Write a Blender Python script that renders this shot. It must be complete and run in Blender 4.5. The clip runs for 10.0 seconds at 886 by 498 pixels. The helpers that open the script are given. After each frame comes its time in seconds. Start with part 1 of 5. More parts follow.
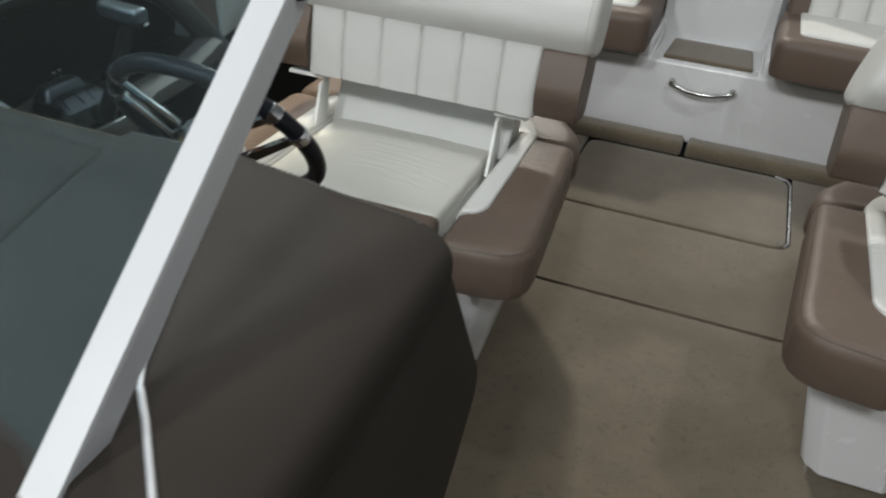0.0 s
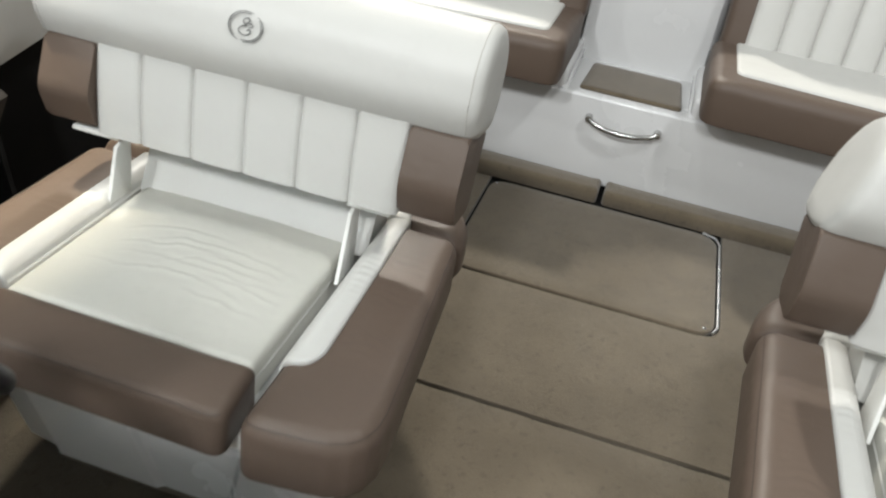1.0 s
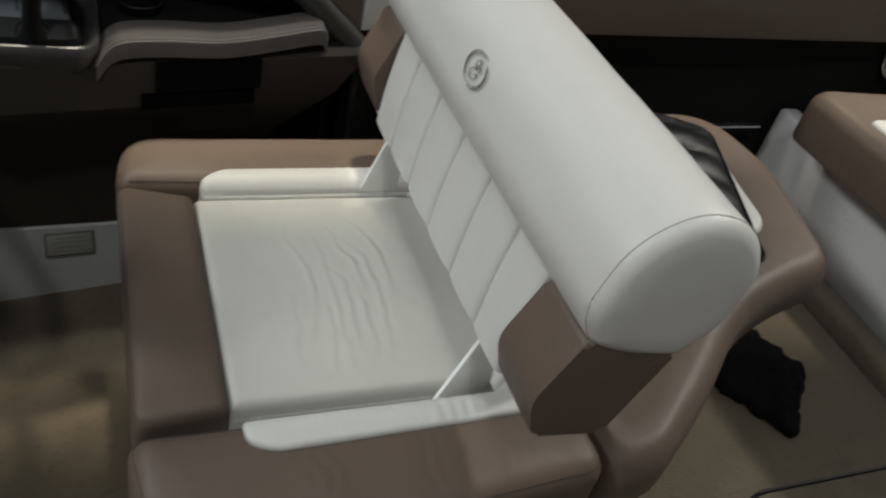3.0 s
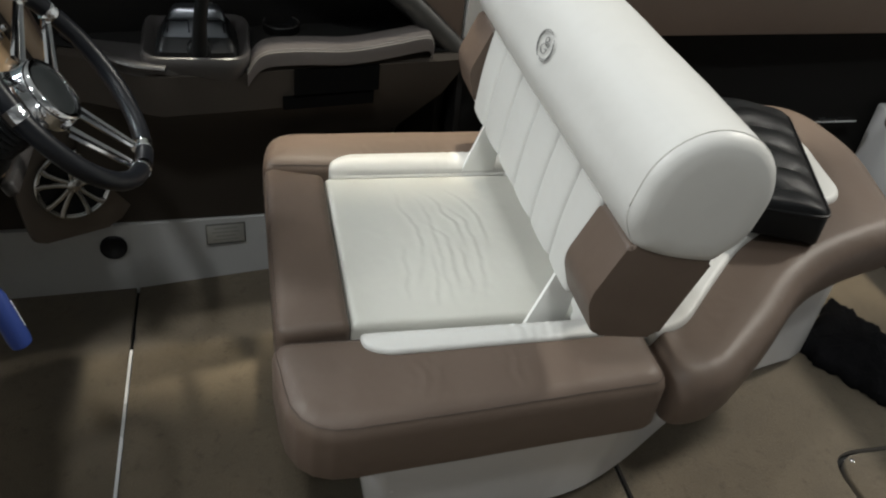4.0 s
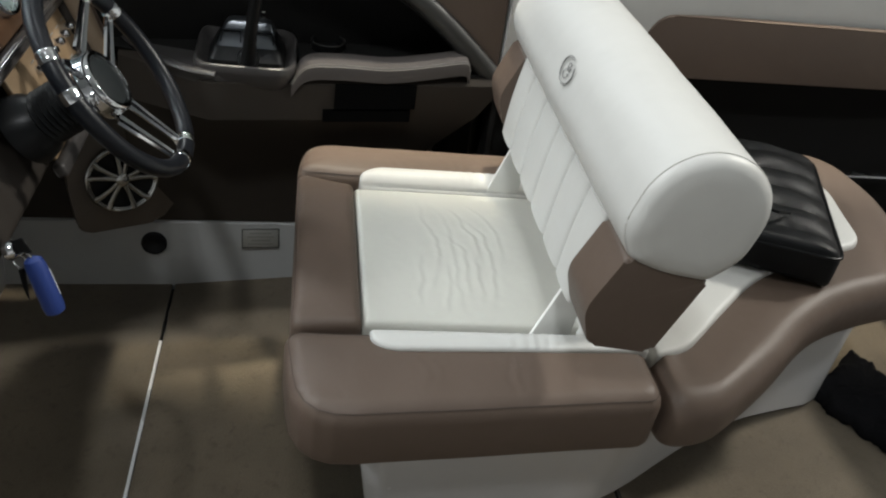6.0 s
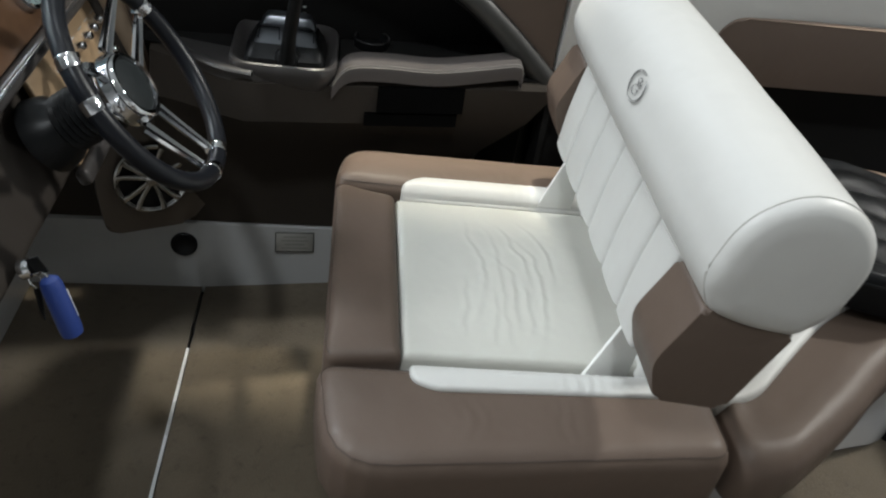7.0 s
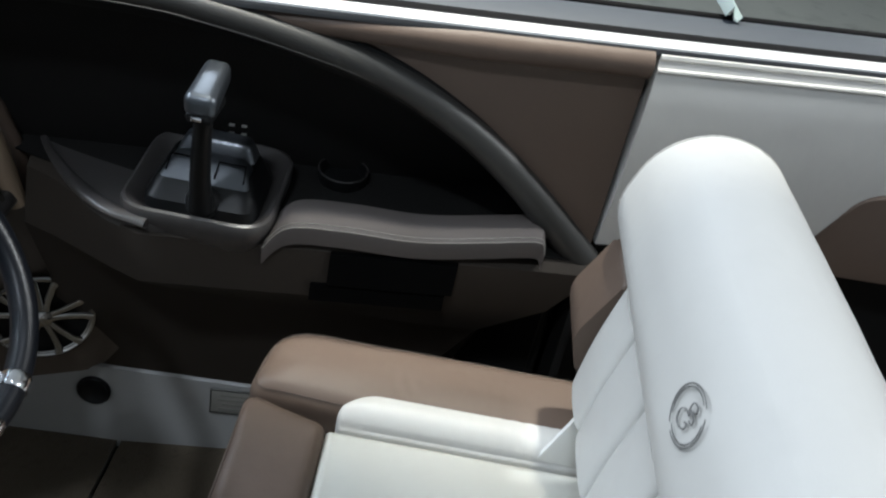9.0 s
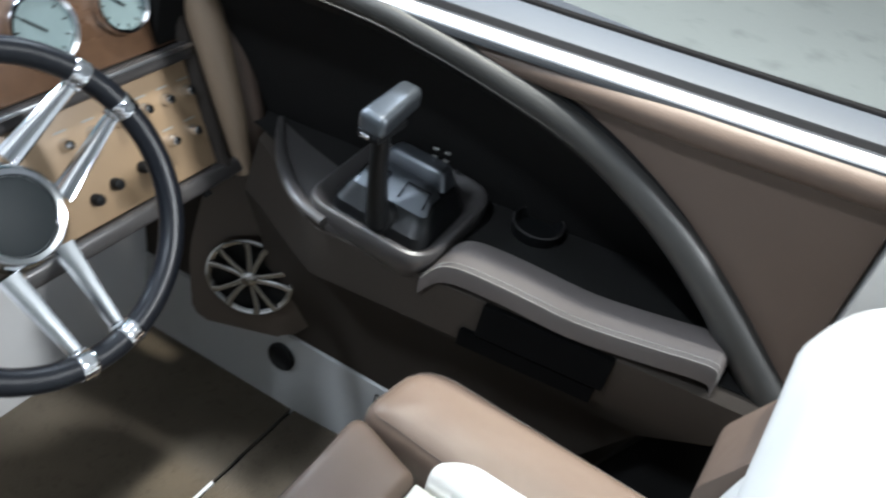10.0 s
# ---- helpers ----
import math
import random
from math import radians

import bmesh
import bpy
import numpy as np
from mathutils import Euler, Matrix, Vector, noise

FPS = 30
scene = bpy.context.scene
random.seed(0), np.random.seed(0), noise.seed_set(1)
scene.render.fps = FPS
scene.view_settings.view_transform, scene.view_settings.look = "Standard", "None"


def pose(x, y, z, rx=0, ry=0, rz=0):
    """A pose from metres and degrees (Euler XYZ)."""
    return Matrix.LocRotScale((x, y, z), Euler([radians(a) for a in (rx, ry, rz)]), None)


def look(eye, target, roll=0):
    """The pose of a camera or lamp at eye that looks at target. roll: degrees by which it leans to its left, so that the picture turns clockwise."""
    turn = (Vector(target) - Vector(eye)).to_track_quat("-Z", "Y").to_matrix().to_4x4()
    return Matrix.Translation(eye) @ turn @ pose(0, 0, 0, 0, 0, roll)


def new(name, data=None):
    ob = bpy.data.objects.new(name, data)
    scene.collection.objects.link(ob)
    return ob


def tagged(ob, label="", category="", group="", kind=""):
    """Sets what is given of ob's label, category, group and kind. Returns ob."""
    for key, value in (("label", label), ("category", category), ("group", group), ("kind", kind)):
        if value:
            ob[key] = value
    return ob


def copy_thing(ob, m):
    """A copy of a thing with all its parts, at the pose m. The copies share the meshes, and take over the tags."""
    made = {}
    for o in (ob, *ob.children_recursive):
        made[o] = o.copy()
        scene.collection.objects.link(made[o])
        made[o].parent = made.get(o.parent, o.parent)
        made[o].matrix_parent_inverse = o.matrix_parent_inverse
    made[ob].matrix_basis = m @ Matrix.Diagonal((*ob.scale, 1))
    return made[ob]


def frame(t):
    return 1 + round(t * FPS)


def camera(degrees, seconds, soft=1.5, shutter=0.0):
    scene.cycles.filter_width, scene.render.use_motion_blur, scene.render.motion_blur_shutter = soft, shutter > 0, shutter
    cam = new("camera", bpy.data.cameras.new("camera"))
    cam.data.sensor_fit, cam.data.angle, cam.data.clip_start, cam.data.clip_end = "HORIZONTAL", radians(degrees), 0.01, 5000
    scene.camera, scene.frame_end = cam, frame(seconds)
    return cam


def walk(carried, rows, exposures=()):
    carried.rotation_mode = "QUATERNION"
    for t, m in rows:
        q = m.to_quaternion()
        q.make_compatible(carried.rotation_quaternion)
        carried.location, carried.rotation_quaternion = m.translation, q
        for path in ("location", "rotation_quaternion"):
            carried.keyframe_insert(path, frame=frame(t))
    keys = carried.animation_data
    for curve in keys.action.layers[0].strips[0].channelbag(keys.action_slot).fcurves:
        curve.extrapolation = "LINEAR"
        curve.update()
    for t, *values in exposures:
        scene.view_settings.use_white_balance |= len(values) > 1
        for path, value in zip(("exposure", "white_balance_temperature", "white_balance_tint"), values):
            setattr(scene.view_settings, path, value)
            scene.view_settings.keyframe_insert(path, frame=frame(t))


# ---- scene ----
cam = camera(56.3, 10.0, soft=2.1, shutter=0.25)
PATH = [
    (0, (0.726, -1.873, 1.359), (0.188, -0.25, 0.321), 5.0),
    (0.5, (0.71, -1.552, 1.371), (0.262, 0.072, 0.292), 6.8),
    (1, (0.659, -1.24, 1.36), (0.315, 0.41, 0.283), 9.5),
    (1.5, (0.633, -0.911, 1.357), (-0.112, 0.542, 0.203), 12.1),
    (2, (0.62, -0.656, 1.358), (-0.341, 0.622, 0.157), 12.0),
    (2.5, (0.733, -0.497, 1.364), (-0.423, 0.612, 0.167), 14.2),
    (3, (0.921, -0.482, 1.381), (-0.447, 0.282, 0.138), 16.4),
    (3.2, (0.988, -0.507, 1.393), (-0.424, 0.146, 0.136), 13.0),
    (4.3, (1.283, -0.48, 1.415), (-0.259, -0.038, 0.221), 8.0),
    (4.5, (1.312, -0.462, 1.417), (-0.236, -0.023, 0.229), 8.3),
    (5, (1.334, -0.461, 1.415), (-0.234, -0.05, 0.244), 8.8),
    (5.5, (1.327, -0.46, 1.416), (-0.266, -0.066, 0.273), 9.2),
    (6.8, (1.24, -0.453, 1.392), (-0.372, -0.149, 0.247), 10.9),
    (7, (1.17, -0.466, 1.394), (-0.42, -0.182, 0.213), 10.3),
    (7.5, (1.015, -0.473, 1.389), (-0.564, -0.196, 0.193), 10.2),
    (8, (0.864, -0.442, 1.382), (-0.729, -0.143, 0.211), 11.2),
    (8.5, (0.672, -0.346, 1.382), (-0.932, -0.14, 0.205), 12.0),
    (9, (0.507, -0.266, 1.375), (-1.096, -0.176, 0.182), 13.0),
    (9.5, (0.383, -0.195, 1.386), (-1.197, -0.301, 0.164), 13.8),
    (9.8, (0.343, -0.142, 1.397), (-1.152, -0.552, 0.134), 13.4),
    (10, (0.345, -0.091, 1.395), (-1.06, -0.718, 0.118), 13.4),
]
walk(cam, [(t, look(eye, target, roll)) for t, eye, target, roll in PATH], exposures=[(0.0, -0.02, 6500, 10), (0.5, 0.26, 6600, 10), (1.0, 0.45, 6600, 10), (1.5, 0.43, 6600, 10), (2.0, -0.03, 6600, 10), (2.5, -0.32, 6600, 10), (3.0, -0.35, 6600, 10), (4.3, 0.24, 6550, 10), (5.0, 0.24, 6500, 10), (6.8, 0.25, 6350, 10), (7.5, 0.3, 6100, 10), (8.5, 0.14, 5900, 10), (9.0, 0.14, 5850, 10), (9.5, 0.5, 5700, 10), (10.0, 1.1, 5750, 10)])


# ---------------------------------------------------------------- light
world = bpy.data.worlds.new("hall_air")
scene.world = world
world.use_nodes = True
world.node_tree.nodes["Background"].inputs[0].default_value = (0.55, 0.6, 0.65, 1)
world.node_tree.nodes["Background"].inputs[1].default_value = 0.22


def hall_lamp(name, at, size, watts, colour):
    data = bpy.data.lights.new(name, "AREA")
    data.shape, data.size, data.energy, data.color = "DISK", size, watts, colour
    ob = new(name, data)
    ob.matrix_world = look(at, (0.1, -0.2, 0.4))
    return ob


WARM, NEUTRAL, COOL = (1.0, 0.915, 0.73), (1.0, 0.97, 0.89), (0.965, 1.0, 1.01)
LAMPS = [
    ((-2.3, -6.0, 5.5), 0.85, 190, COOL),
    ((0.5, -6.5, 5.5), 0.85, 200, COOL),
    ((-1.6, 5.6, 5.5), 0.50, 330, NEUTRAL),
    ((-0.80, -0.6, 5.6), 0.30, 30, COOL),
    ((-4.9, -2.2, 4.6), 0.40, 60, COOL),
    ((1.6, 5.4, 5.5), 0.60, 25, COOL),
    ((2.8, -1.2, 5.5), 0.40, 80, COOL),
]
for at, size, watts, colour in LAMPS:
    hall_lamp("hall_lamp", at, size, watts, colour)
# warm hall spotlights in a row beside the starboard gunwale
for x, y, aim, watts in ((-1.0, -0.82, -1.53, 800), (-1.8, -0.06, -1.54, 1950), (-1.8, 1.3, -1.56, 1250)):
    spot = bpy.data.lights.new("hall_spotlight", "SPOT")
    spot.energy, spot.color, spot.spot_size, spot.spot_blend, spot.shadow_soft_size = watts, WARM, radians(27), 0.10, 0.14
    new("hall_spotlight", spot).matrix_world = look((x, y, 5.8), (aim, y, 0.45))


# ---------------------------------------------------------------- materials
def material(name, colour, rough=0.5, metal=0.0, bump=0.0, scale=400.0, vary=0.12, blotch=3.0, coat=0.0, dirt=0.0, detail=6.0, spec=0.5, lump=0.0):
    m = bpy.data.materials.new(name)
    m.use_nodes = True
    nt = m.node_tree
    b = nt.nodes["Principled BSDF"]
    b.inputs["Metallic"].default_value = metal
    b.inputs["Coat Weight"].default_value = coat
    b.inputs["Coat Roughness"].default_value = 0.12
    b.inputs["Specular IOR Level"].default_value = spec
    tc = nt.nodes.new("ShaderNodeTexCoord")
    big = nt.nodes.new("ShaderNodeTexNoise")
    big.inputs["Scale"].default_value, big.inputs["Detail"].default_value = blotch, detail
    nt.links.new(tc.outputs["Object"], big.inputs["Vector"])
    fine = nt.nodes.new("ShaderNodeTexNoise")
    fine.inputs["Scale"].default_value, fine.inputs["Detail"].default_value = scale, 3.0
    nt.links.new(tc.outputs["Object"], fine.inputs["Vector"])
    mix = nt.nodes.new("ShaderNodeMix")
    mix.data_type = "RGBA"
    lo = [c * (1 - vary) for c in colour]
    hi = [min(1.0, c * (1 + vary)) for c in colour]
    mix.inputs["A"].default_value, mix.inputs["B"].default_value = (*lo, 1), (*hi, 1)
    add = nt.nodes.new("ShaderNodeMath")
    add.operation = "MULTIPLY_ADD"
    add.inputs[1].default_value = 0.5
    half = nt.nodes.new("ShaderNodeMath")
    half.operation = "MULTIPLY"
    half.inputs[1].default_value = 0.5
    nt.links.new(fine.outputs["Fac"], half.inputs[0])
    nt.links.new(big.outputs["Fac"], add.inputs[0])
    nt.links.new(half.outputs[0], add.inputs[2])
    nt.links.new(add.outputs[0], mix.inputs["Factor"])
    last = mix.outputs["Result"]
    if dirt > 0:
        spots = nt.nodes.new("ShaderNodeTexNoise")
        spots.inputs["Scale"].default_value, spots.inputs["Detail"].default_value = blotch * 4, 8.0
        nt.links.new(tc.outputs["Object"], spots.inputs["Vector"])
        ramp = nt.nodes.new("ShaderNodeValToRGB")
        ramp.color_ramp.elements[0].position, ramp.color_ramp.elements[1].position = 0.55, 0.75
        ramp.color_ramp.elements[0].color, ramp.color_ramp.elements[1].color = (0, 0, 0, 1), (dirt, dirt, dirt, 1)
        nt.links.new(spots.outputs["Fac"], ramp.inputs["Fac"])
        soil = nt.nodes.new("ShaderNodeMix")
        soil.data_type = "RGBA"
        soil.inputs["B"].default_value = (*[c * 0.45 for c in colour], 1)
        nt.links.new(ramp.outputs["Color"], soil.inputs["Factor"])
        nt.links.new(last, soil.inputs["A"])
        last = soil.outputs["Result"]
    nt.links.new(last, b.inputs["Base Color"])
    mr = nt.nodes.new("ShaderNodeMapRange")
    mr.inputs["To Min"].default_value, mr.inputs["To Max"].default_value = max(0.02, rough - 0.08), min(1, rough + 0.08)
    nt.links.new(big.outputs["Fac"], mr.inputs["Value"])
    nt.links.new(mr.outputs["Result"], b.inputs["Roughness"])
    if bump > 0:
        bp = nt.nodes.new("ShaderNodeBump")
        bp.inputs["Strength"].default_value, bp.inputs["Distance"].default_value = bump, 0.002
        nt.links.new(fine.outputs["Fac"], bp.inputs["Height"])
        nt.links.new(bp.outputs["Normal"], b.inputs["Normal"])
        if lump > 0:
            swell = nt.nodes.new("ShaderNodeTexNoise")
            swell.inputs["Scale"].default_value, swell.inputs["Detail"].default_value = 14.0, 2.0
            nt.links.new(tc.outputs["Object"], swell.inputs["Vector"])
            soft = nt.nodes.new("ShaderNodeBump")
            soft.inputs["Strength"].default_value, soft.inputs["Distance"].default_value = 1.0, lump
            nt.links.new(swell.outputs["Fac"], soft.inputs["Height"])
            nt.links.new(soft.outputs["Normal"], bp.inputs["Normal"])
    return m


def carpet_material(name, colour):
    m = material(name, colour, rough=0.95, bump=1.0, scale=300, vary=0.48, blotch=12.0, dirt=0.6, spec=0.1)
    b = m.node_tree.nodes["Principled BSDF"]
    b.inputs["Sheen Weight"].default_value = 0.25
    b.inputs["Sheen Roughness"].default_value = 0.6
    return m


def glass_material(name, colour, film=0.0):
    m = bpy.data.materials.new(name)
    m.use_nodes = True
    nt = m.node_tree
    b = nt.nodes["Principled BSDF"]
    b.inputs["Base Color"].default_value = (*colour, 1)
    b.inputs["Transmission Weight"].default_value = 1.0 - film
    b.inputs["Roughness"].default_value = 0.02
    b.inputs["IOR"].default_value = 1.45
    return m


WHITE = material("white_vinyl", (0.515, 0.51, 0.486), rough=0.46, bump=0.08, scale=650, vary=0.04, blotch=4, dirt=0.06, spec=0.38, lump=0.0022)
CREAM = material("cream_vinyl_seat", (0.475, 0.47, 0.425), rough=0.5, bump=0.09, scale=600, vary=0.05, blotch=5, dirt=0.08, lump=0.0022)
BROWN = material("brown_vinyl", (0.096, 0.0690, 0.0530), rough=0.5, bump=0.15, scale=520, vary=0.10, blotch=5, spec=0.32, lump=0.0028)
TAN = material("tan_vinyl", (0.21, 0.155, 0.105), rough=0.5, bump=0.15, scale=520, vary=0.10, blotch=6)
DASH = material("dark_brown_dash_vinyl", (0.030, 0.0255, 0.0220), rough=0.78, bump=0.15, scale=480, vary=0.22, blotch=7, spec=0.10)
PANEL = material("dark_brown_side_panel", (0.033, 0.0275, 0.0225), rough=0.7, bump=0.25, scale=500, vary=0.15, blotch=4, spec=0.12)
SPKPANEL = material("dark_brown_speaker_panel", (0.075, 0.058, 0.044), rough=0.6, bump=0.15, scale=500, vary=0.12, blotch=5)
BLACK = material("black_plastic", (0.007, 0.0073, 0.0076), rough=0.36, bump=0.05, scale=500, vary=0.2, spec=0.15)
PADVINYL = material("grey_brown_pad_vinyl", (0.078, 0.068, 0.064), rough=0.6, bump=0.15, scale=500, vary=0.1, blotch=6, spec=0.3)
SATIN = material("dark_satin_trim", (0.042, 0.039, 0.038), rough=0.34, bump=0.1, scale=500, vary=0.1)
ARCHVINYL = material("dark_grey_stitched_vinyl", (0.024, 0.0235, 0.0215), rough=0.45, bump=0.15, scale=500, vary=0.12, blotch=5)
GEL = material("white_gelcoat", (0.56, 0.56, 0.56), rough=0.25, vary=0.03, scale=90, blotch=2, coat=0.3, dirt=0.04)
LINER = material("grey_white_liner", (0.33, 0.335, 0.33), rough=0.4, vary=0.05, scale=120, blotch=4, dirt=0.1)
DECK = material("blue_grey_gelcoat_deck", (0.030, 0.036, 0.046), rough=0.6, vary=0.08, scale=60, blotch=2)
CARPET = carpet_material("brown_boat_carpet", (0.106, 0.083, 0.055))
SEAM = material("dark_carpet_edge", (0.004, 0.0035, 0.003), rough=0.9, bump=0.5, scale=300, vary=0.3)
CAP = material("bright_satin_cap", (0.80, 0.81, 0.82), rough=0.3, metal=0.25, vary=0.03, scale=150)
CHROME = material("chrome", (0.74, 0.75, 0.77), rough=0.09, metal=1.0, vary=0.02, scale=200)
# chrome darkened in its colour for shaded speakers; the grab handle shares it
DIMCHROME = material("shade_dimmed_chrome", (0.40, 0.40, 0.39), rough=0.2, metal=1.0, vary=0.1, scale=120)
ALU = material("bright_anodised_aluminium", (0.82, 0.83, 0.85), rough=0.28, metal=1.0, vary=0.04, scale=150)
DARKSTEP = material("dark_grey_moulding", (0.035, 0.037, 0.04), rough=0.4, vary=0.05, scale=150)
GRIPMETAL = material("satin_grey_metal", (0.092, 0.102, 0.114), rough=0.36, metal=0.85, vary=0.04, scale=150)
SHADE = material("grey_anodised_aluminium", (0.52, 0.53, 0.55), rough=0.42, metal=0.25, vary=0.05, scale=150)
COVERMETAL = material("satin_cover_metal", (0.15, 0.16, 0.175), rough=0.3, metal=0.85, vary=0.05, scale=150)
HUBCAP = material("dark_teal_hub_cap", (0.012, 0.015, 0.016), rough=0.6, bump=0.05, scale=400, vary=0.1, spec=0.2)
RIM = material("black_leather_rim", (0.0055, 0.0065, 0.009), rough=0.36, bump=0.1, scale=500, vary=0.2, spec=0.26)
# near black: painted shade of the wall slots, and the throttle cover grooves
DEEP = material("black_slot_shade_and_groove", (0.003, 0.003, 0.003), rough=0.95, vary=0.2, spec=0.02)
RUBBER = material("black_rubber", (0.004, 0.004, 0.0045), rough=0.75, bump=0.2, scale=300, vary=0.2, spec=0.08)
VOID = material("black_recess", (0.0115, 0.0112, 0.0108), rough=0.9, bump=0.3, scale=300, vary=0.2, spec=0.1)
PILLAR = material("white_coated_aluminium", (0.56, 0.57, 0.58), rough=0.35, vary=0.02, scale=150)
WOOD = material("burl_wood_veneer", (0.090, 0.050, 0.028), rough=0.3, vary=0.6, scale=60, blotch=16, coat=0.4)
TANPANEL = material("tan_switch_panel", (0.23, 0.160, 0.095), rough=0.4, vary=0.06, scale=300, blotch=5)
CLOTH = material("black_towel", (0.006, 0.006, 0.007), rough=0.95, bump=0.9, scale=240, vary=0.3, spec=0.1)
NYLON = material("black_quilted_nylon", (0.0035, 0.004, 0.0045), rough=0.40, bump=0.3, scale=380, vary=0.25, spec=0.18)
BLUE = material("blue_foam_float", (0.010, 0.031, 0.16), rough=0.55, bump=0.2, scale=200, vary=0.1)
VINYLSEAM = material("dark_brown_seam", (0.058, 0.042, 0.033), rough=0.7, vary=0.15, scale=300)
INK = material("grey_embroidery", (0.15, 0.15, 0.145), rough=0.7, bump=0.4, scale=900, vary=0.15)
STRAP = material("pale_glossy_strap", (0.30, 0.36, 0.36), rough=0.18, vary=0.08, scale=60, blotch=12, coat=0.5)
STEEL = material("painted_white_metal", (0.74, 0.74, 0.71), rough=0.4, vary=0.03, scale=150)
GREYPLATE = material("grey_metal_plate", (0.30, 0.30, 0.28), rough=0.4, metal=0.5, vary=0.1, scale=120)
GREYTEXT = material("faded_print", (0.20, 0.20, 0.185), rough=0.5, vary=0.1, scale=150)
DIAL = material("pale_gauge_face", (0.17, 0.22, 0.22), rough=0.25, vary=0.1, scale=80, blotch=14, coat=0.6)
THREAD = material("pale_stitching", (0.21, 0.20, 0.18), rough=0.8, vary=0.1, scale=300)
DASHTHREAD = material("brown_stitching", (0.075, 0.066, 0.058), rough=0.8, vary=0.1, scale=300)
DARKTHREAD = material("grey_seam_thread", (0.48, 0.47, 0.44), rough=0.8, vary=0.1, scale=300)
CONCRETE = material("worn_concrete_floor", (0.36, 0.37, 0.33), rough=0.55, bump=0.3, scale=40, vary=0.16, blotch=0.9, dirt=0.45)
HALL = material("grey_hall_paint", (0.52, 0.53, 0.55), rough=0.8, vary=0.08, scale=30, blotch=0.6)
CEIL = material("hall_ceiling", (0.55, 0.57, 0.59), rough=0.85, vary=0.1, scale=20, blotch=0.5)
HULL = material("white_hull_gelcoat", (0.6, 0.61, 0.62), rough=0.2, vary=0.03, scale=40, coat=0.4)
GLASS = glass_material("tinted_windscreen", (0.62, 0.82, 0.90))


# ---------------------------------------------------------------- mesh helpers
def empty_thing(name, label, category, group="", at=(0, 0, 0)):
    ob = new(name)
    ob.location = at
    ob.empty_display_size = 0.05
    return tagged(ob, label, category, group)


def part(name, bm, mat, parent=None, label="", sharp=38.0):
    bmesh.ops.remove_doubles(bm, verts=bm.verts, dist=1e-5)
    bmesh.ops.recalc_face_normals(bm, faces=bm.faces)
    data = bpy.data.meshes.new(name)
    bm.to_mesh(data)
    bm.free()
    for p in data.polygons:
        p.use_smooth = True
    data.set_sharp_from_angle(angle=radians(sharp))
    data.materials.append(mat)
    ob = new(name, data)
    if parent is not None:
        ob.parent = parent
        ob.matrix_parent_inverse = Matrix.Translation(parent.location).inverted() if parent.parent is None else Matrix.Identity(4)
    if label:
        ob["label"] = label
    return ob


def move(bm, m):
    bmesh.ops.transform(bm, matrix=m, verts=bm.verts)
    return bm


def slab(x0, x1, y0, y1, z0, z1, bevel=0.004, seg=2):
    """A box between two corners, with rounded edges."""
    bm = bmesh.new()
    bmesh.ops.create_cube(bm, size=1)
    move(bm, Matrix.Translation(((x0 + x1) / 2, (y0 + y1) / 2, (z0 + z1) / 2)) @ Matrix.Diagonal((x1 - x0, y1 - y0, z1 - z0, 1)))
    if bevel > 0:
        bmesh.ops.bevel(bm, geom=bm.edges[:], offset=bevel, segments=seg, profile=0.5, affect="EDGES")
    return bm


def smooth_loop(points, radius=None, n=5):
    """A closed outline whose corners are rounded: points are (x, y, r)."""
    out = []
    count = len(points)
    for i in range(count):
        a, b, c = (Vector(points[(i + k - 1) % count][:2]) for k in range(3))
        r = points[i][2] if len(points[i]) > 2 else (radius or 0.0)
        u, v = (a - b), (c - b)
        d = min(r, 0.49 * u.length, 0.49 * v.length)
        if d < 1e-4:
            out.append(b.copy())
            continue
        p, q = b + u.normalized() * d, b + v.normalized() * d
        for k in range(n + 1):
            t = k / n
            out.append(p * (1 - t) ** 2 + b * 2 * t * (1 - t) + q * t * t)
    return out


def resample(loop, step):
    out = []
    for i, p in enumerate(loop):
        q = loop[(i + 1) % len(loop)]
        out.append(p)
        n = int((q - p).length / step)
        for k in range(1, n + 1):
            out.append(p.lerp(q, k / (n + 1)))
    return out


def nearest(spine, p):
    best = None
    for a, b in zip(spine, spine[1:]):
        d = b - a
        t = max(0.0, min(1.0, (p - a).dot(d) / max(d.length_squared, 1e-9)))
        q = a + d * t
        if best is None or (q - p).length < best[0]:
            best = ((q - p).length, q)
    return best[1]


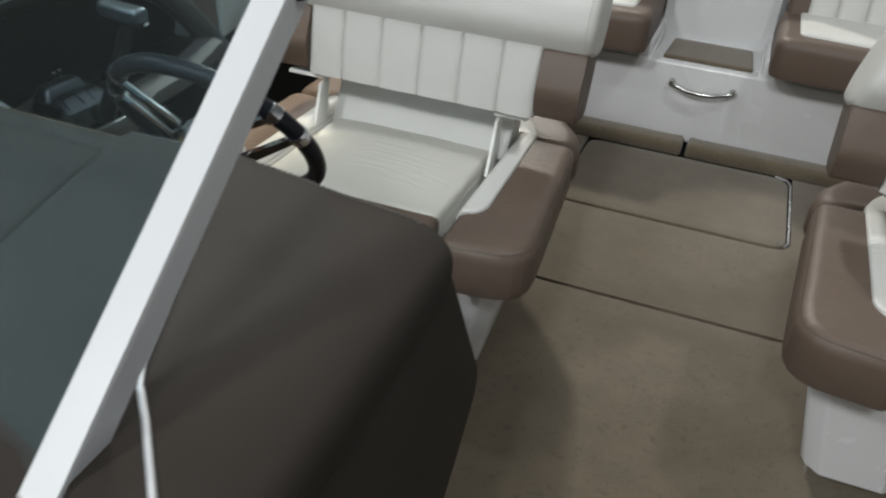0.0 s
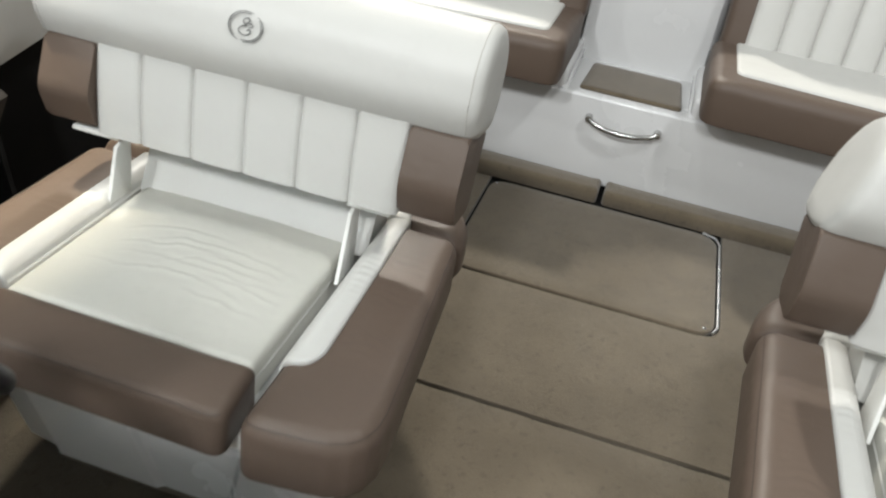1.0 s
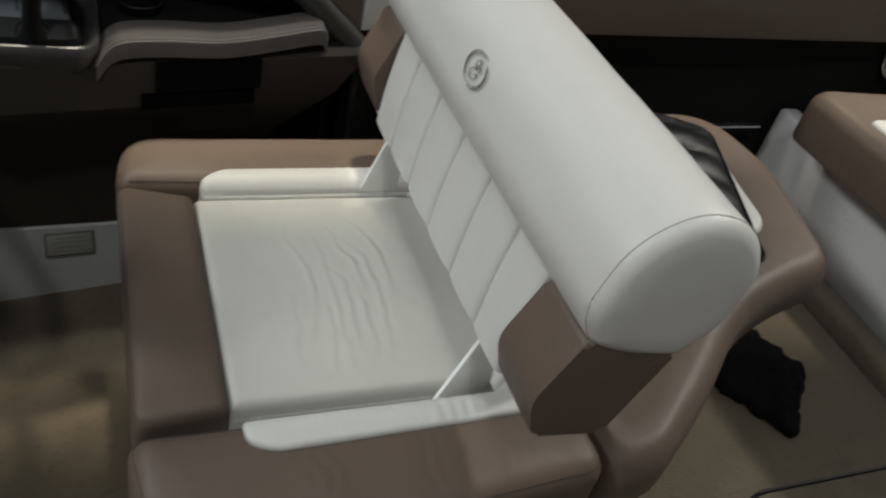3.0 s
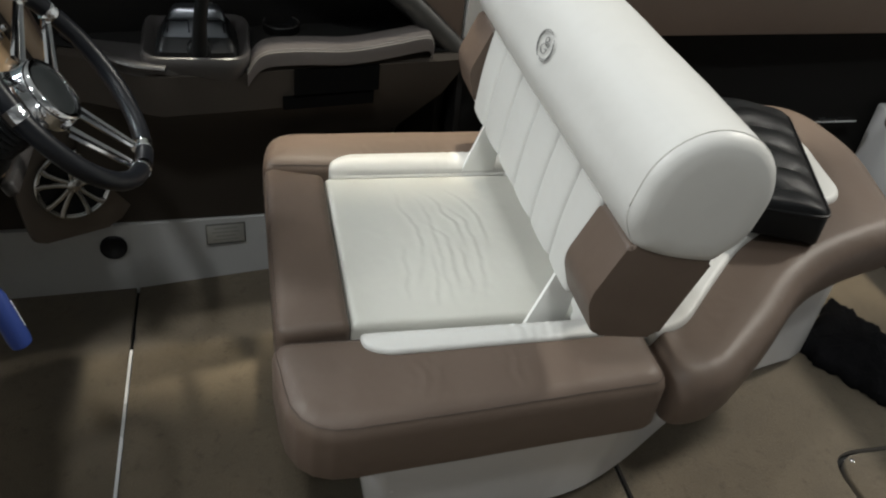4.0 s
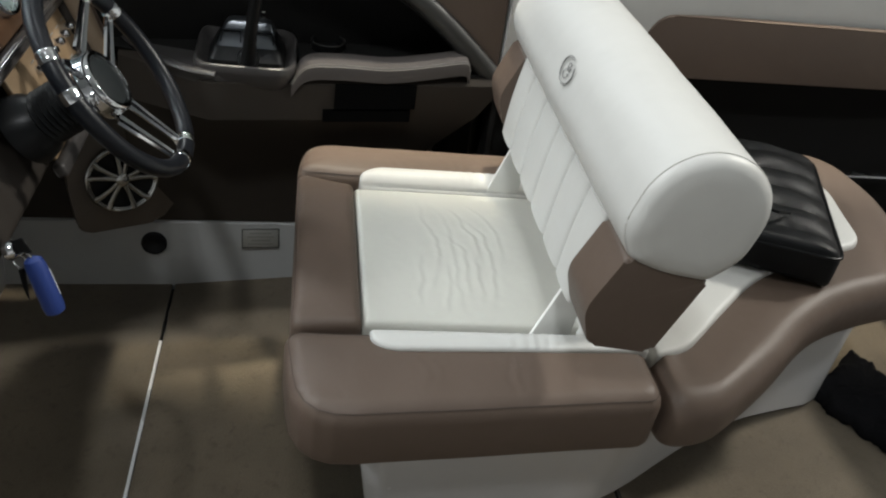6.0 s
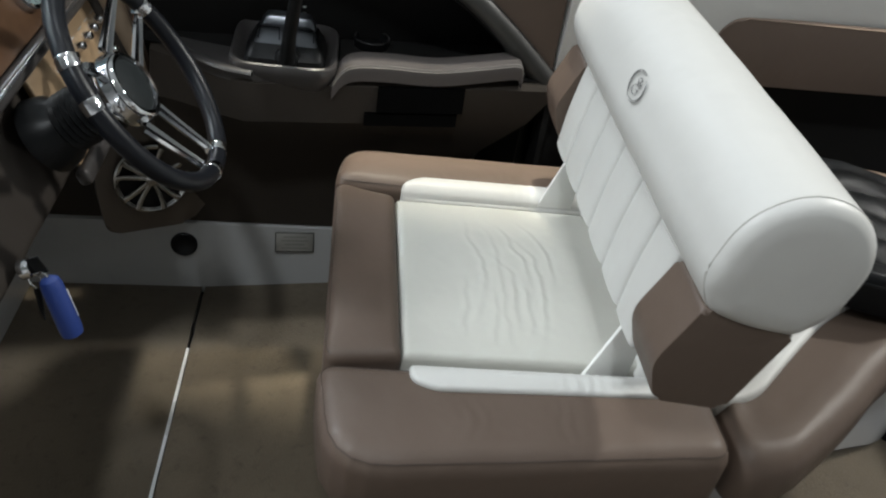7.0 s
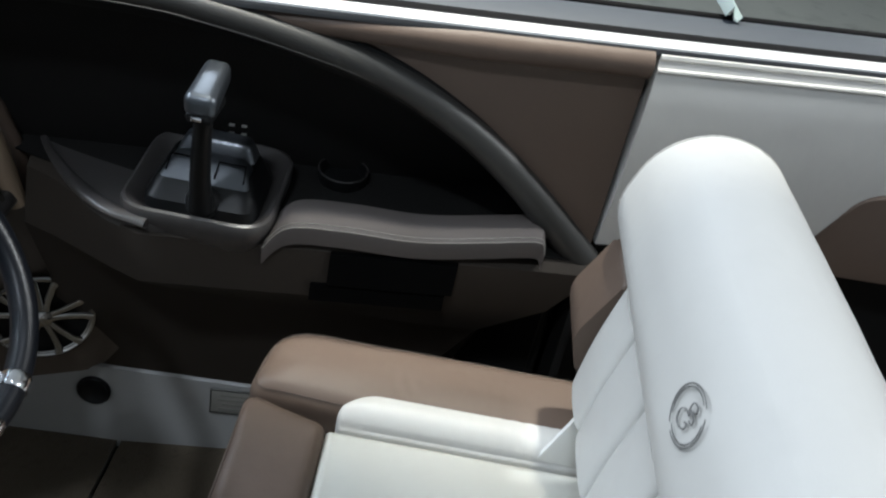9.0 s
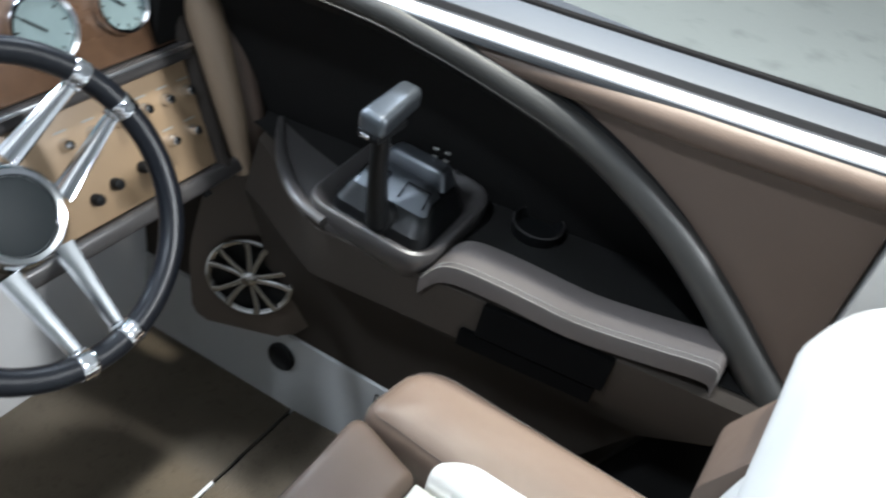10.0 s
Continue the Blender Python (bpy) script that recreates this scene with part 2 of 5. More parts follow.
def pillow(loop, spine, z0, z1, r=0.04, r0=0.015, dome=0.006, rings=5, seg=6, zf=None, step=0.03):
    """An upholstered block: an outline with walls, a rounded upper edge and a slightly domed top that closes on a spine."""
    loop = resample(loop, step)
    spine = [Vector(p) for p in spine]
    levels = [(r0, z0), (0.3 * r0, z0 + 0.3 * r0), (0.0, z0 + r0)]
    for k in range(seg + 1):
        a = math.pi / 2 * k / seg
        levels.append((r * (1 - math.cos(a)), z1 - r + r * math.sin(a)))
    bm = bmesh.new()
    rows = []
    ways = []
    for p in loop:
        s = nearest(spine, p)
        ways.append((s - p, (s - p).length))
    for d, z in levels:
        row = []
        for p, (w, far) in zip(loop, ways):
            q = p + w * (min(d, 0.9 * far) / max(far, 1e-6))
            row.append(bm.verts.new((q.x, q.y, z)))
        rows.append(row)
    for k in range(1, rings + 1):
        row = []
        t = k / rings
        for p, (w, far) in zip(loop, ways):
            s = min(r / max(far, 1e-6), 0.9)
            q = p + w * (s + (1 - s) * t)
            row.append(bm.verts.new((q.x, q.y, z1 + dome * math.sin(t * math.pi / 2))))
        rows.append(row)
    n = len(loop)
    for a, b in zip(rows, rows[1:]):
        for i in range(n):
            j = (i + 1) % n
            bm.faces.new((a[i], a[j], b[j], b[i]))
    bm.faces.new(rows[0][::-1])
    if zf:
        for v in bm.verts:
            v.co.z += zf(v.co.x, v.co.y)
    bmesh.ops.remove_doubles(bm, verts=bm.verts, dist=2e-4)
    bmesh.ops.dissolve_degenerate(bm, edges=bm.edges[:], dist=1e-5)
    return bm


def prism(loop, z0, z1, bevel=0.0, seg=2):
    """An outline in x and y raised from z0 to z1."""
    bm = bmesh.new()
    low = [bm.verts.new((p[0], p[1], z0)) for p in loop]
    high = [bm.verts.new((p[0], p[1], z1)) for p in loop]
    n = len(loop)
    for i in range(n):
        j = (i + 1) % n
        bm.faces.new((low[i], low[j], high[j], high[i]))
    top, bot = bm.faces.new(high), bm.faces.new(low[::-1])
    if bevel > 0:
        edges = list({e for f in (top, bot) for e in f.edges})
        bmesh.ops.bevel(bm, geom=edges, offset=bevel, segments=seg, profile=0.5, affect="EDGES")
    return bm


AXES_YZX = Matrix(((0, 0, 1, 0), (1, 0, 0, 0), (0, 1, 0, 0), (0, 0, 0, 1)))


def side_prism(loop, x0, x1, bevel=0.0, seg=2):
    """An outline in y and z drawn out from x0 to x1."""
    return move(prism(loop, x0, x1, bevel, seg), AXES_YZX)


def tube(points, radius, sides=10, closed=False, flat=1.0):
    """A round bar along points; radius may be a number or one for each point."""
    pts = [Vector(p) for p in points]
    n = len(pts)
    bm = bmesh.new()
    rows = []
    up = Vector((0.013, 0.021, 1.0)).normalized()
    for i, p in enumerate(pts):
        a = pts[i - 1] if (i or closed) else p
        b = pts[(i + 1) % n] if (i < n - 1 or closed) else p
        d = (b - a).normalized()
        u = d.cross(up)
        if u.length < 1e-3:
            u = d.cross(Vector((1, 0, 0)))
        u.normalize()
        v = u.cross(d)
        r = radius[i] if isinstance(radius, (list, tuple)) else radius
        rows.append([bm.verts.new(p + u * (r * math.cos(t)) + v * (r * flat * math.sin(t))) for t in (2 * math.pi * k / sides for k in range(sides))])
    pairs = list(zip(rows, rows[1:])) + ([(rows[-1], rows[0])] if closed else [])
    for a, b in pairs:
        for k in range(sides):
            m = (k + 1) % sides
            bm.faces.new((a[k], a[m], b[m], b[k]))
    if not closed:
        bm.faces.new(rows[0][::-1])
        bm.faces.new(rows[-1])
    return bm


def lathe(profile, seg=32):
    """A turned piece about z: profile is a list of (radius, z)."""
    bm = bmesh.new()
    rows = []
    for r, z in profile:
        rows.append([bm.verts.new((r * math.cos(2 * math.pi * k / seg), r * math.sin(2 * math.pi * k / seg), z)) for k in range(seg)])
    for a, b in zip(rows, rows[1:]):
        for k in range(seg):
            m = (k + 1) % seg
            bm.faces.new((a[k], a[m], b[m], b[k]))
    bm.faces.new(rows[0][::-1])
    bm.faces.new(rows[-1])
    return bm


def ribbon(points, width, thick, up=(0, 0, 1)):
    """A flat strip along points."""
    pts = [Vector(p) for p in points]
    up = Vector(up).normalized()
    bm = bmesh.new()
    rows = []
    for i, p in enumerate(pts):
        d = (pts[min(i + 1, len(pts) - 1)] - pts[max(i - 1, 0)]).normalized()
        w = d.cross(up).normalized()
        v = w.cross(d).normalized()
        rows.append([bm.verts.new(p + w * (a * width / 2) + v * (b * thick / 2)) for a, b in ((-1, -1), (1, -1), (1, 1), (-1, 1))])
    for a, b in zip(rows, rows[1:]):
        for k in range(4):
            m = (k + 1) % 4
            bm.faces.new((a[k], a[m], b[m], b[k]))
    bm.faces.new(rows[0][::-1])
    bm.faces.new(rows[-1])
    return bm


def joined(*bms):
    out = bmesh.new()
    for b in bms:
        data = bpy.data.meshes.new("tmp")
        b.to_mesh(data)
        b.free()
        out.from_mesh(data)
        bpy.data.meshes.remove(data)
    return out


def basis(at, normal, up=(0, 0, 1)):
    """A pose at a place whose z axis is the normal and whose y axis is as near up as can be."""
    n = Vector(normal).normalized()
    x = Vector(up).cross(n).normalized()
    y = n.cross(x)
    return Matrix.Translation(at) @ Matrix((x, y, n)).transposed().to_4x4()


# ---------------------------------------------------------------- hall round the boat
def plain(name, bm, mat, label, category, kind="structure", group=""):
    return tagged(part(name, bm, mat), label, category, group, kind)


HALL_Z = -1.05
plain("ground", slab(-11, 12, -11, 12, HALL_Z - 0.2, HALL_Z, 0), CONCRETE, "worn grey concrete floor of the exhibition hall", "floor")
plain("wall_west", slab(-11.2, -11, -11, 12, HALL_Z, 6.0, 0), HALL, "plain grey painted hall wall", "wall")
plain("wall_east", slab(12, 12.2, -11, 12, HALL_Z, 6.0, 0), HALL, "plain grey painted hall wall", "wall")
plain("wall_south", slab(-11, 12, -11.2, -11, HALL_Z, 6.0, 0), HALL, "plain grey painted hall wall", "wall")
plain("wall_north", slab(-11, 12, 12, 12.2, HALL_Z, 6.0, 0), HALL, "plain grey painted hall wall", "wall")
plain("ceiling", slab(-11, 12, -11, 12, 6.0, 6.2, 0), CEIL, "dark hall ceiling above the lamps", "ceiling")


# ---------------------------------------------------------------- boat shell
def floor_z(x, y):
    if y >= 0.70:
        return 0.0
    if y <= -0.78:
        return -0.11
    return -0.11 * (0.70 - y) / 1.48


def side(s, o, z):
    """A place on the starboard side: s metres aft, o metres outboard of the coaming line, z up."""
    if s > 0.55:
        s2 = 0.55 + 0.45 * (1 - math.exp(-(s - 0.55) / 0.45))
    else:
        s2 = s
    return Vector((-0.60 - 0.16 * s2 - 0.02 * max(0.0, s2) - o - 0.09 * (z - 0.66), s, z))


def sheer(s, o, z):
    """As side(), rising a little towards the stern like the gunwale."""
    return side(s, o, z + 0.028 * max(-0.1, min(s, 1.2) + 0.45))


def sweep(profile, stations, fn):
    """A closed profile carried along stations."""
    bm = bmesh.new()
    rows = [[bm.verts.new(fn(s, a, b)) for a, b in profile] for s in stations]
    n = len(profile)
    for a, b in zip(rows, rows[1:]):
        for k in range(n):
            m = (k + 1) % n
            bm.faces.new((a[k], a[m], b[m], b[k]))
    bm.faces.new(rows[0][::-1])
    bm.faces.new(rows[-1])
    return bm


def spaced(a, b, n):
    return [a + (b - a) * k / (n - 1) for k in range(n)]


hull = empty_thing("boat_hull", "white moulded hull of a motor boat standing in the hall", "hull", at=(0.69, 0, HALL_Z))
tagged(hull, kind="structure")
outer = [(-1.0, 2.3), (-0.97, 1.2), (-0.88, 0.3), (-0.83, -0.5), (-0.79, -1.3), (-0.64, -2.1), (-0.20, -2.9), (0.32, -3.5), (0.69, -3.7)]
ring = outer + [(1.38 - x, y) for x, y in outer[::-1][1:]]
bm = bmesh.new()
rows = []
for z, f in ((0.90, 1.0), (0.6, 1.0), (0.0, 0.985), (-0.45, 0.86), (-1.0, 0.2)):
    rows.append([bm.verts.new((0.69 + (x - 0.69) * f, y * (1 if y > 0 else 0.94 + 0.06 * f), z)) for x, y in ring])
for a, b in zip(rows, rows[1:]):
    for k in range(len(ring)):
        m = (k + 1) % len(ring)
        bm.faces.new((a[k], a[m], b[m], b[k]))
bm.faces.new(rows[-1])
part("hull_side", bm, HULL, hull)

# pale deck along the starboard gunwale, rub rail and bright cap
st = spaced(-1.6, 2.2, 24)
gun = empty_thing("gunwale", "starboard gunwale with blue grey deck, black rub rail and bright cap", "gunwale", at=(-0.7, 0, 0.95))
tagged(gun, kind="structure")
part("side_deck", sweep([(0.062, 0.938), (0.09, 0.945), (0.134, 0.942), (0.138, 0.90), (0.062, 0.90)], st, sheer), DECK, gun, "blue grey gelcoat deck strip")
part("rub_rail", sweep([(0.134, 0.942), (0.137, 0.946), (0.140, 0.942), (0.140, 0.90), (0.134, 0.90)], st, sheer), RUBBER, gun, "black rubber rub rail")
part("rail_groove", sweep([(0.140, 0.937), (0.147, 0.937), (0.147, 0.90), (0.140, 0.90)], st, sheer), DECK, gun, "pale groove between the rails")
part("rub_rail", sweep([(0.147, 0.940), (0.153, 0.944), (0.160, 0.938), (0.160, 0.90), (0.147, 0.90)], st, sheer), RUBBER, gun, "black rubber rub rail")
part("deck_gasket", sweep([(0.036, 0.938), (0.046, 0.942), (0.062, 0.939), (0.062, 0.90), (0.036, 0.90)], st, sheer), RUBBER, gun, "black gasket")
part("cap_step", sweep([(0.007, 0.945), (0.036, 0.939), (0.036, 0.91), (0.007, 0.91)], st, sheer), DARKSTEP, gun, "grey step of the cap")
part("cap", sweep([(-0.0135, 0.944), (-0.009, 0.949), (-0.003, 0.951), (0.003, 0.950), (0.007, 0.946), (0.007, 0.925), (-0.0135, 0.938)], st, sheer), CAP, gun, "bright metal cap strip")
part("cap_lip", sweep([(-0.0155, 0.937), (-0.0135, 0.941), (-0.0135, 0.932), (-0.0155, 0.932)], st, sheer), DARKSTEP, gun, "grey lip under the cap")

# floor sheet under the carpets, transom and port liner
under = bmesh.new()
rows = [[under.verts.new((x, y, floor_z(x, y) - 0.016)) for x in (a, 1.38 - a)] for a, y in ((0.30, -3.3), (-0.08, -2.9), (-0.50, -2.1), (-0.66, -1.3), (-0.70, -0.78), (-0.78, 0.3), (-0.82, 0.70), (-0.86, 1.2), (-0.88, 2.2))]
for a, b in zip(rows, rows[1:]):
    under.faces.new((a[0], a[1], b[1], b[0]))
bmesh.ops.solidify(under, geom=under.faces[:], thickness=0.03)
floor = tagged(part("floor", under, SEAM), "cockpit floor laid with brown carpet panels", "floor", kind="structure")


def carpet(name, x0, x1, y0, y1, r=0.01, lift=0.0, label=""):
    loop = smooth_loop([(x0, y0, r), (x1, y0, r), (x1, y1, r), (x0, y1, r)])
    ym = (y0 + y1) / 2
    w = min(x1 - x0, y1 - y0) / 2 * 0.9
    spine = [(x0 + w, ym), (x1 - w, ym)] if x1 - x0 > y1 - y0 else [((x0 + x1) / 2, y0 + w), ((x0 + x1) / 2, y1 - w)]
    if spine[0] == spine[1]:
        spine[1] = (spine[1][0] + 0.01, spine[1][1])
    bm = pillow(loop, spine, -0.014, lift, r=0.002, r0=0.001, dome=0.0, rings=6, seg=3, step=0.03, zf=floor_z)
    for v in bm.verts:
        v.co.y += 0.0022 * noise.noise((v.co.x * 30, y0, v.co.z * 9))
    return part(name, bm, CARPET, floor, label)


bow = prism(smooth_loop([(-0.66, -0.786, 0.005), (-0.62, -1.3, 0.1), (-0.46, -2.05, 0.2), (-0.05, -2.85, 0.2), (0.69, -3.25, 0.2), (1.43, -2.85, 0.2), (1.84, -2.05, 0.2), (2.0, -1.3, 0.1), (2.04, -0.786, 0.005)]), -0.124, -0.11, 0.005)
part("carpet_panel", bow, CARPET, floor)
carpet("carpet_panel", -0.72, 2.1, -0.777, 0.277)
# one panel runs round three sides of the hatch
loop = smooth_loop([(-0.76, 0.290, 0.01), (2.1, 0.290, 0.01), (2.1, 1.50, 0.01), (1.066, 1.50, 0.01), (1.066, 0.774, 0.07), (0.241, 0.774, 0.07), (0.241, 1.50, 0.01), (-0.76, 1.50, 0.01)])
bm = prism(loop, -0.014, 0.0, 0.002, 1)
for y in (0.45, 0.60, 0.70, 0.76):
    bmesh.ops.bisect_plane(bm, geom=bm.verts[:] + bm.edges[:] + bm.faces[:], plane_co=(0, y, 0), plane_no=(0, 1, 0))
for v in bm.verts:
    v.co.z += floor_z(v.co.x, v.co.y)
part("carpet_panel", bm, CARPET, floor)

hatch = empty_thing("floor_hatch", "carpeted floor hatch with rounded corners and metal edging", "hatch", at=(0.65, 1.1, 0))
bm = pillow(smooth_loop([(0.252, 0.784, 0.07), (1.050, 0.784, 0.07), (1.050, 1.375, 0.08), (0.252, 1.375, 0.07)]), [(0.5, 1.1), (0.8, 1.1)], -0.014, 0.004, r=0.007, r0=0.001, dome=0, rings=6, seg=3)
part("lid", bm, CARPET, hatch)
edge = [(0.64, 0.806), (1.02, 0.806), (1.044, 0.796), (1.057, 0.83), (1.058, 1.1), (1.057, 1.32), (1.043, 1.362), (1.0, 1.381), (0.64, 1.392)]
part("edging", tube([(x, y, 0.003) for x, y in edge[2:8]], 0.0045, 8), ALU, hatch, "bright metal edging")
for x, y in ((0.272, 0.820), (1.020, 0.812), (0.272, 1.345)):
    part("screw", move(lathe([(0.006, 0), (0.0058, 0.0025), (0.003, 0.004)], 14), Matrix.Translation((x, y, 0.003))), CHROME, hatch, "bright screw head")
strip = [(-0.36 + 0.09 * k, -0.7815, -0.1095) for k in range(8)]
tagged(part("seam_strip", ribbon(strip, 0.007, 0.006), CAP, floor), "bright metal strip in the carpet seam")

for x0, x1 in ((-0.74, 0.622), (0.640, 2.1)):
    bm = pillow(smooth_loop([(x0, 1.388, 0.02), (x1, 1.388, 0.02), (x1, 1.49, 0.005), (x0, 1.49, 0.005)]), [(x0 + 0.05, 1.445), (x1 - 0.05, 1.445)], 0.0, 0.055, r=0.02, r0=0.004, dome=0.002)
    plain("kick_panel", bm, CARPET, "brown carpet strip along the foot of the stern bench", "trim", group="kick strips")

# port liner wall and bow bulkhead close the cockpit
plain("liner_port", slab(2.10, 2.16, -1.2, 2.2, -0.15, 0.94, 0.01), GEL, "plain white moulded port side of the cockpit", "wall")


# ---------------------------------------------------------------- starboard side
def low_x(y):
    return -0.643 - 0.06 * (y + 0.45)


# white toe wall
bm = bmesh.new()
rows = []
for y in spaced(-1.22, 0.40, 12):
    x = low_x(y)
    rows.append([bm.verts.new(p) for p in ((x + 0.025, y, -0.14), (x + 0.012, y, -0.05), (x, y, 0.085), (x - 0.012, y, 0.094), (x - 0.05, y, 0.094), (x - 0.05, y, -0.14))])
for a, b in zip(rows, rows[1:]):
    for k in range(6):
        m = (k + 1) % 6
        bm.faces.new((a[k], a[m], b[m], b[k]))
bm.faces.new(rows[0][::-1])
bm.faces.new(rows[-1])
plain("toe_wall", bm, LINER, "grey white moulded toe wall along the starboard floor", "wall")

# dark side wall with the ledge of the throttle
bm = bmesh.new()
rows = []
for y in spaced(-0.87, 0.045, 18):
    x = low_x(y) - 0.002
    k = max(0.0, min(1.0, (-0.66 - y) / 0.20))
    a, b = side(y, -0.050 + 0.15 * k, 0.6).x, side(y, -0.046 + 0.12 * k, 0.55).x
    rows.append([bm.verts.new(p) for p in ((a - 0.02, y, 0.602), (a, y, 0.590), (b, y, 0.50), (x + 0.045, y, 0.36), (x + 0.012, y, 0.20), (x, y, 0.094), (x - 0.09, y, 0.094), (x - 0.09, y, 0.602))])
    for v in rows[-1]:
        # the aft edge rakes forward towards the floor
        v.co.y -= 0.68 * max(0.0, 0.59 - max(v.co.z, 0.25)) * max(0.0, min(1.0, (y + 0.45) / 0.495))
for a, b in zip(rows, rows[1:]):
    for k in range(8):
        m = (k + 1) % 8
        bm.faces.new((a[k], a[m], b[m], b[k]))
bm.faces.new(rows[0][::-1])
bm.faces.new(rows[-1])
plain("side_wall", bm, PANEL, "dark brown moulded side wall with a ledge beside the helm", "wall")
bm = sweep([(0, 0.094), (0.0, 0.64), (0.1, 0.64), (0.1, 0.094)], spaced(-1.24, -0.86, 4), lambda s, a, z: (low_x(s) - 0.003 - a, s, z))
plain("side_wall_forward", bm, PANEL, "dark brown side wall under the dash", "wall")

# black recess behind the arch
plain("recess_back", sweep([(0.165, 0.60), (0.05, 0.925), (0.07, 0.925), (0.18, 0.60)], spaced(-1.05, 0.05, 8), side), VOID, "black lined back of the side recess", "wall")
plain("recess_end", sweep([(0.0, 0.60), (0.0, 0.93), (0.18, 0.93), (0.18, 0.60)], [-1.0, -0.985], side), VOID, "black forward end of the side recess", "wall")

bm = bmesh.new()
rows = []
for s in spaced(-0.97, 0.03, 14):
    k = max(0.0, min(1.0, (-0.66 - s) / 0.20))
    rows.append([bm.verts.new(side(s, o, z)) for o, z in ((-0.030 + 0.15 * k, 0.6035), (0.17, 0.6035), (0.17, 0.606), (-0.030 + 0.15 * k, 0.606))])
for a, b in zip(rows, rows[1:]):
    for k in range(4):
        m = (k + 1) % 4
        bm.faces.new((a[k], a[m], b[m], b[k]))
bm.faces.new(rows[0][::-1])
bm.faces.new(rows[-1])
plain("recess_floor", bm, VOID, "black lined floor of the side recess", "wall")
ARCH = [(-0.98, 0.924), (-0.80, 0.930), (-0.65, 0.926), (-0.578, 0.917), (-0.508, 0.905), (-0.435, 0.889), (-0.36, 0.869), (-0.28, 0.835), (-0.19, 0.781), (-0.118, 0.724), (-0.065, 0.676), (0.024, 0.590)]


def curve(points, n):
    """A smooth curve through points, n steps between two."""
    pts = [Vector(p) for p in points]
    out = []
    for i in range(len(pts) - 1):
        a, b, c, d = pts[max(i - 1, 0)], pts[i], pts[i + 1], pts[min(i + 2, len(pts) - 1)]
        for k in range(n):
            t = k / n
            out.append(0.5 * (2 * b + (c - a) * t + (2 * a - 5 * b + 4 * c - d) * t * t + (3 * b - a - 3 * c + d) * t ** 3))
    out.append(pts[-1])
    return out


arch = curve(ARCH, 5)
loop = [(p.x, p.y) for p in arch[16:]] + [(0.030, 0.60), (0.030, 0.930), (-0.56, 0.928)]
bm = prism([(s, max(z, 0.6)) for s, z in loop], 0.0, 0.03)
for v in bm.verts:
    v.co = side(v.co.x, v.co.z, v.co.y)
cover = empty_thing("side_panel", "brown padded panel above the arch of the side recess", "panel", at=(-0.6, 0, 0.9))
tagged(cover, kind="structure")
part("padding", bm, BROWN, cover)
roll = [sheer(s, 0.006 - 0.013 * min(1.0, (s + 0.62) / 0.4), 0.917) for s in spaced(-0.62, 0.026, 24)]
part("top_roll", tube(roll, [0.010 + 0.012 * min(1.0, k / 14) for k in range(24)], 16), BROWN, cover, "rounded top of the padding under the gunwale cap")
trim = empty_thing("arch_trim", "dark padded arch trim with a stitched edge round the recess", "trim", at=(-0.55, -0.5, 0.9))
tagged(trim, kind="structure")
part("pad", tube([side(p.x, -0.006, p.y) for p in arch], [0.015 + 0.013 * k / (len(arch) - 1) for k in range(len(arch))], 12), ARCHVINYL, trim)
part("outer_piping", tube([side(p.x, -0.002, p.y + 0.023) for p in arch[22:]], 0.005, 8), BLACK, trim, "black outer piping")
line = resample([Vector((p.x, p.y)) for p in curve(ARCH, 12)], 0.0052)
part("stitching", joined(*[tube([side(a.x, -0.024, a.y - 0.010), side(a.x + (b.x - a.x) * 0.6, -0.024, a.y + (b.y - a.y) * 0.6 - 0.010)], 0.0008, 5) for a, b in zip(line, line[1:]) if b.x > a.x]), THREAD, trim, "pale stitching")
part("inner_lip", tube([side(p.x, 0.012, p.y - 0.022) for p in arch], 0.016, 8), BLACK, trim, "black inner lip")

# arm pad on the ledge
pad = empty_thing("arm_pad", "grey brown stitched arm pad on the side ledge", "arm pad", at=(-0.5, -0.25, 0.6))
PADTOP = curve([(-0.475, 0.594), (-0.440, 0.632), (-0.36, 0.636), (-0.25, 0.630), (-0.14, 0.642), (-0.10, 0.648), (-0.062, 0.650), (-0.052, 0.630)], 6)
bm = bmesh.new()
rows = []
for p in PADTOP:
    rows.append([bm.verts.new(side(p.x, o, p.y + dz)) for o, dz in ((-0.056, -0.032), (-0.0610, -0.008), (-0.0595, -0.001), (-0.054, 0.003), (-0.028, 0.007), (0.004, 0.008), (0.022, -0.030))])
for a, b in zip(rows, rows[1:]):
    for k in range(7):
        m = (k + 1) % 7
        bm.faces.new((a[k], a[m], b[m], b[k]))
bm.faces.new(rows[0][::-1])
bm.faces.new(rows[-1])
part("cushion", bm, PADVINYL, pad)
for off in (0.0, 0.007):
    part("stitching", tube([side(p.x, -0.0605 + off, p.y + 0.0005 + off * 0.45) for p in PADTOP], 0.0008, 5), THREAD, pad, "pale stitching")
vent = empty_thing("storage_slot", "slot in the side wall below the arm pad, its inner shade drawn as flat black sheets", "slot", at=(-0.5, -0.3, 0.55))
# flat black sheets in place of a cut recess, coloured as its shade
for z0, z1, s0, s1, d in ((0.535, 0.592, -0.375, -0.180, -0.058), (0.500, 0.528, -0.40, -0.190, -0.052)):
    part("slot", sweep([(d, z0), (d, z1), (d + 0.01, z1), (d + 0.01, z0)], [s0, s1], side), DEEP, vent)

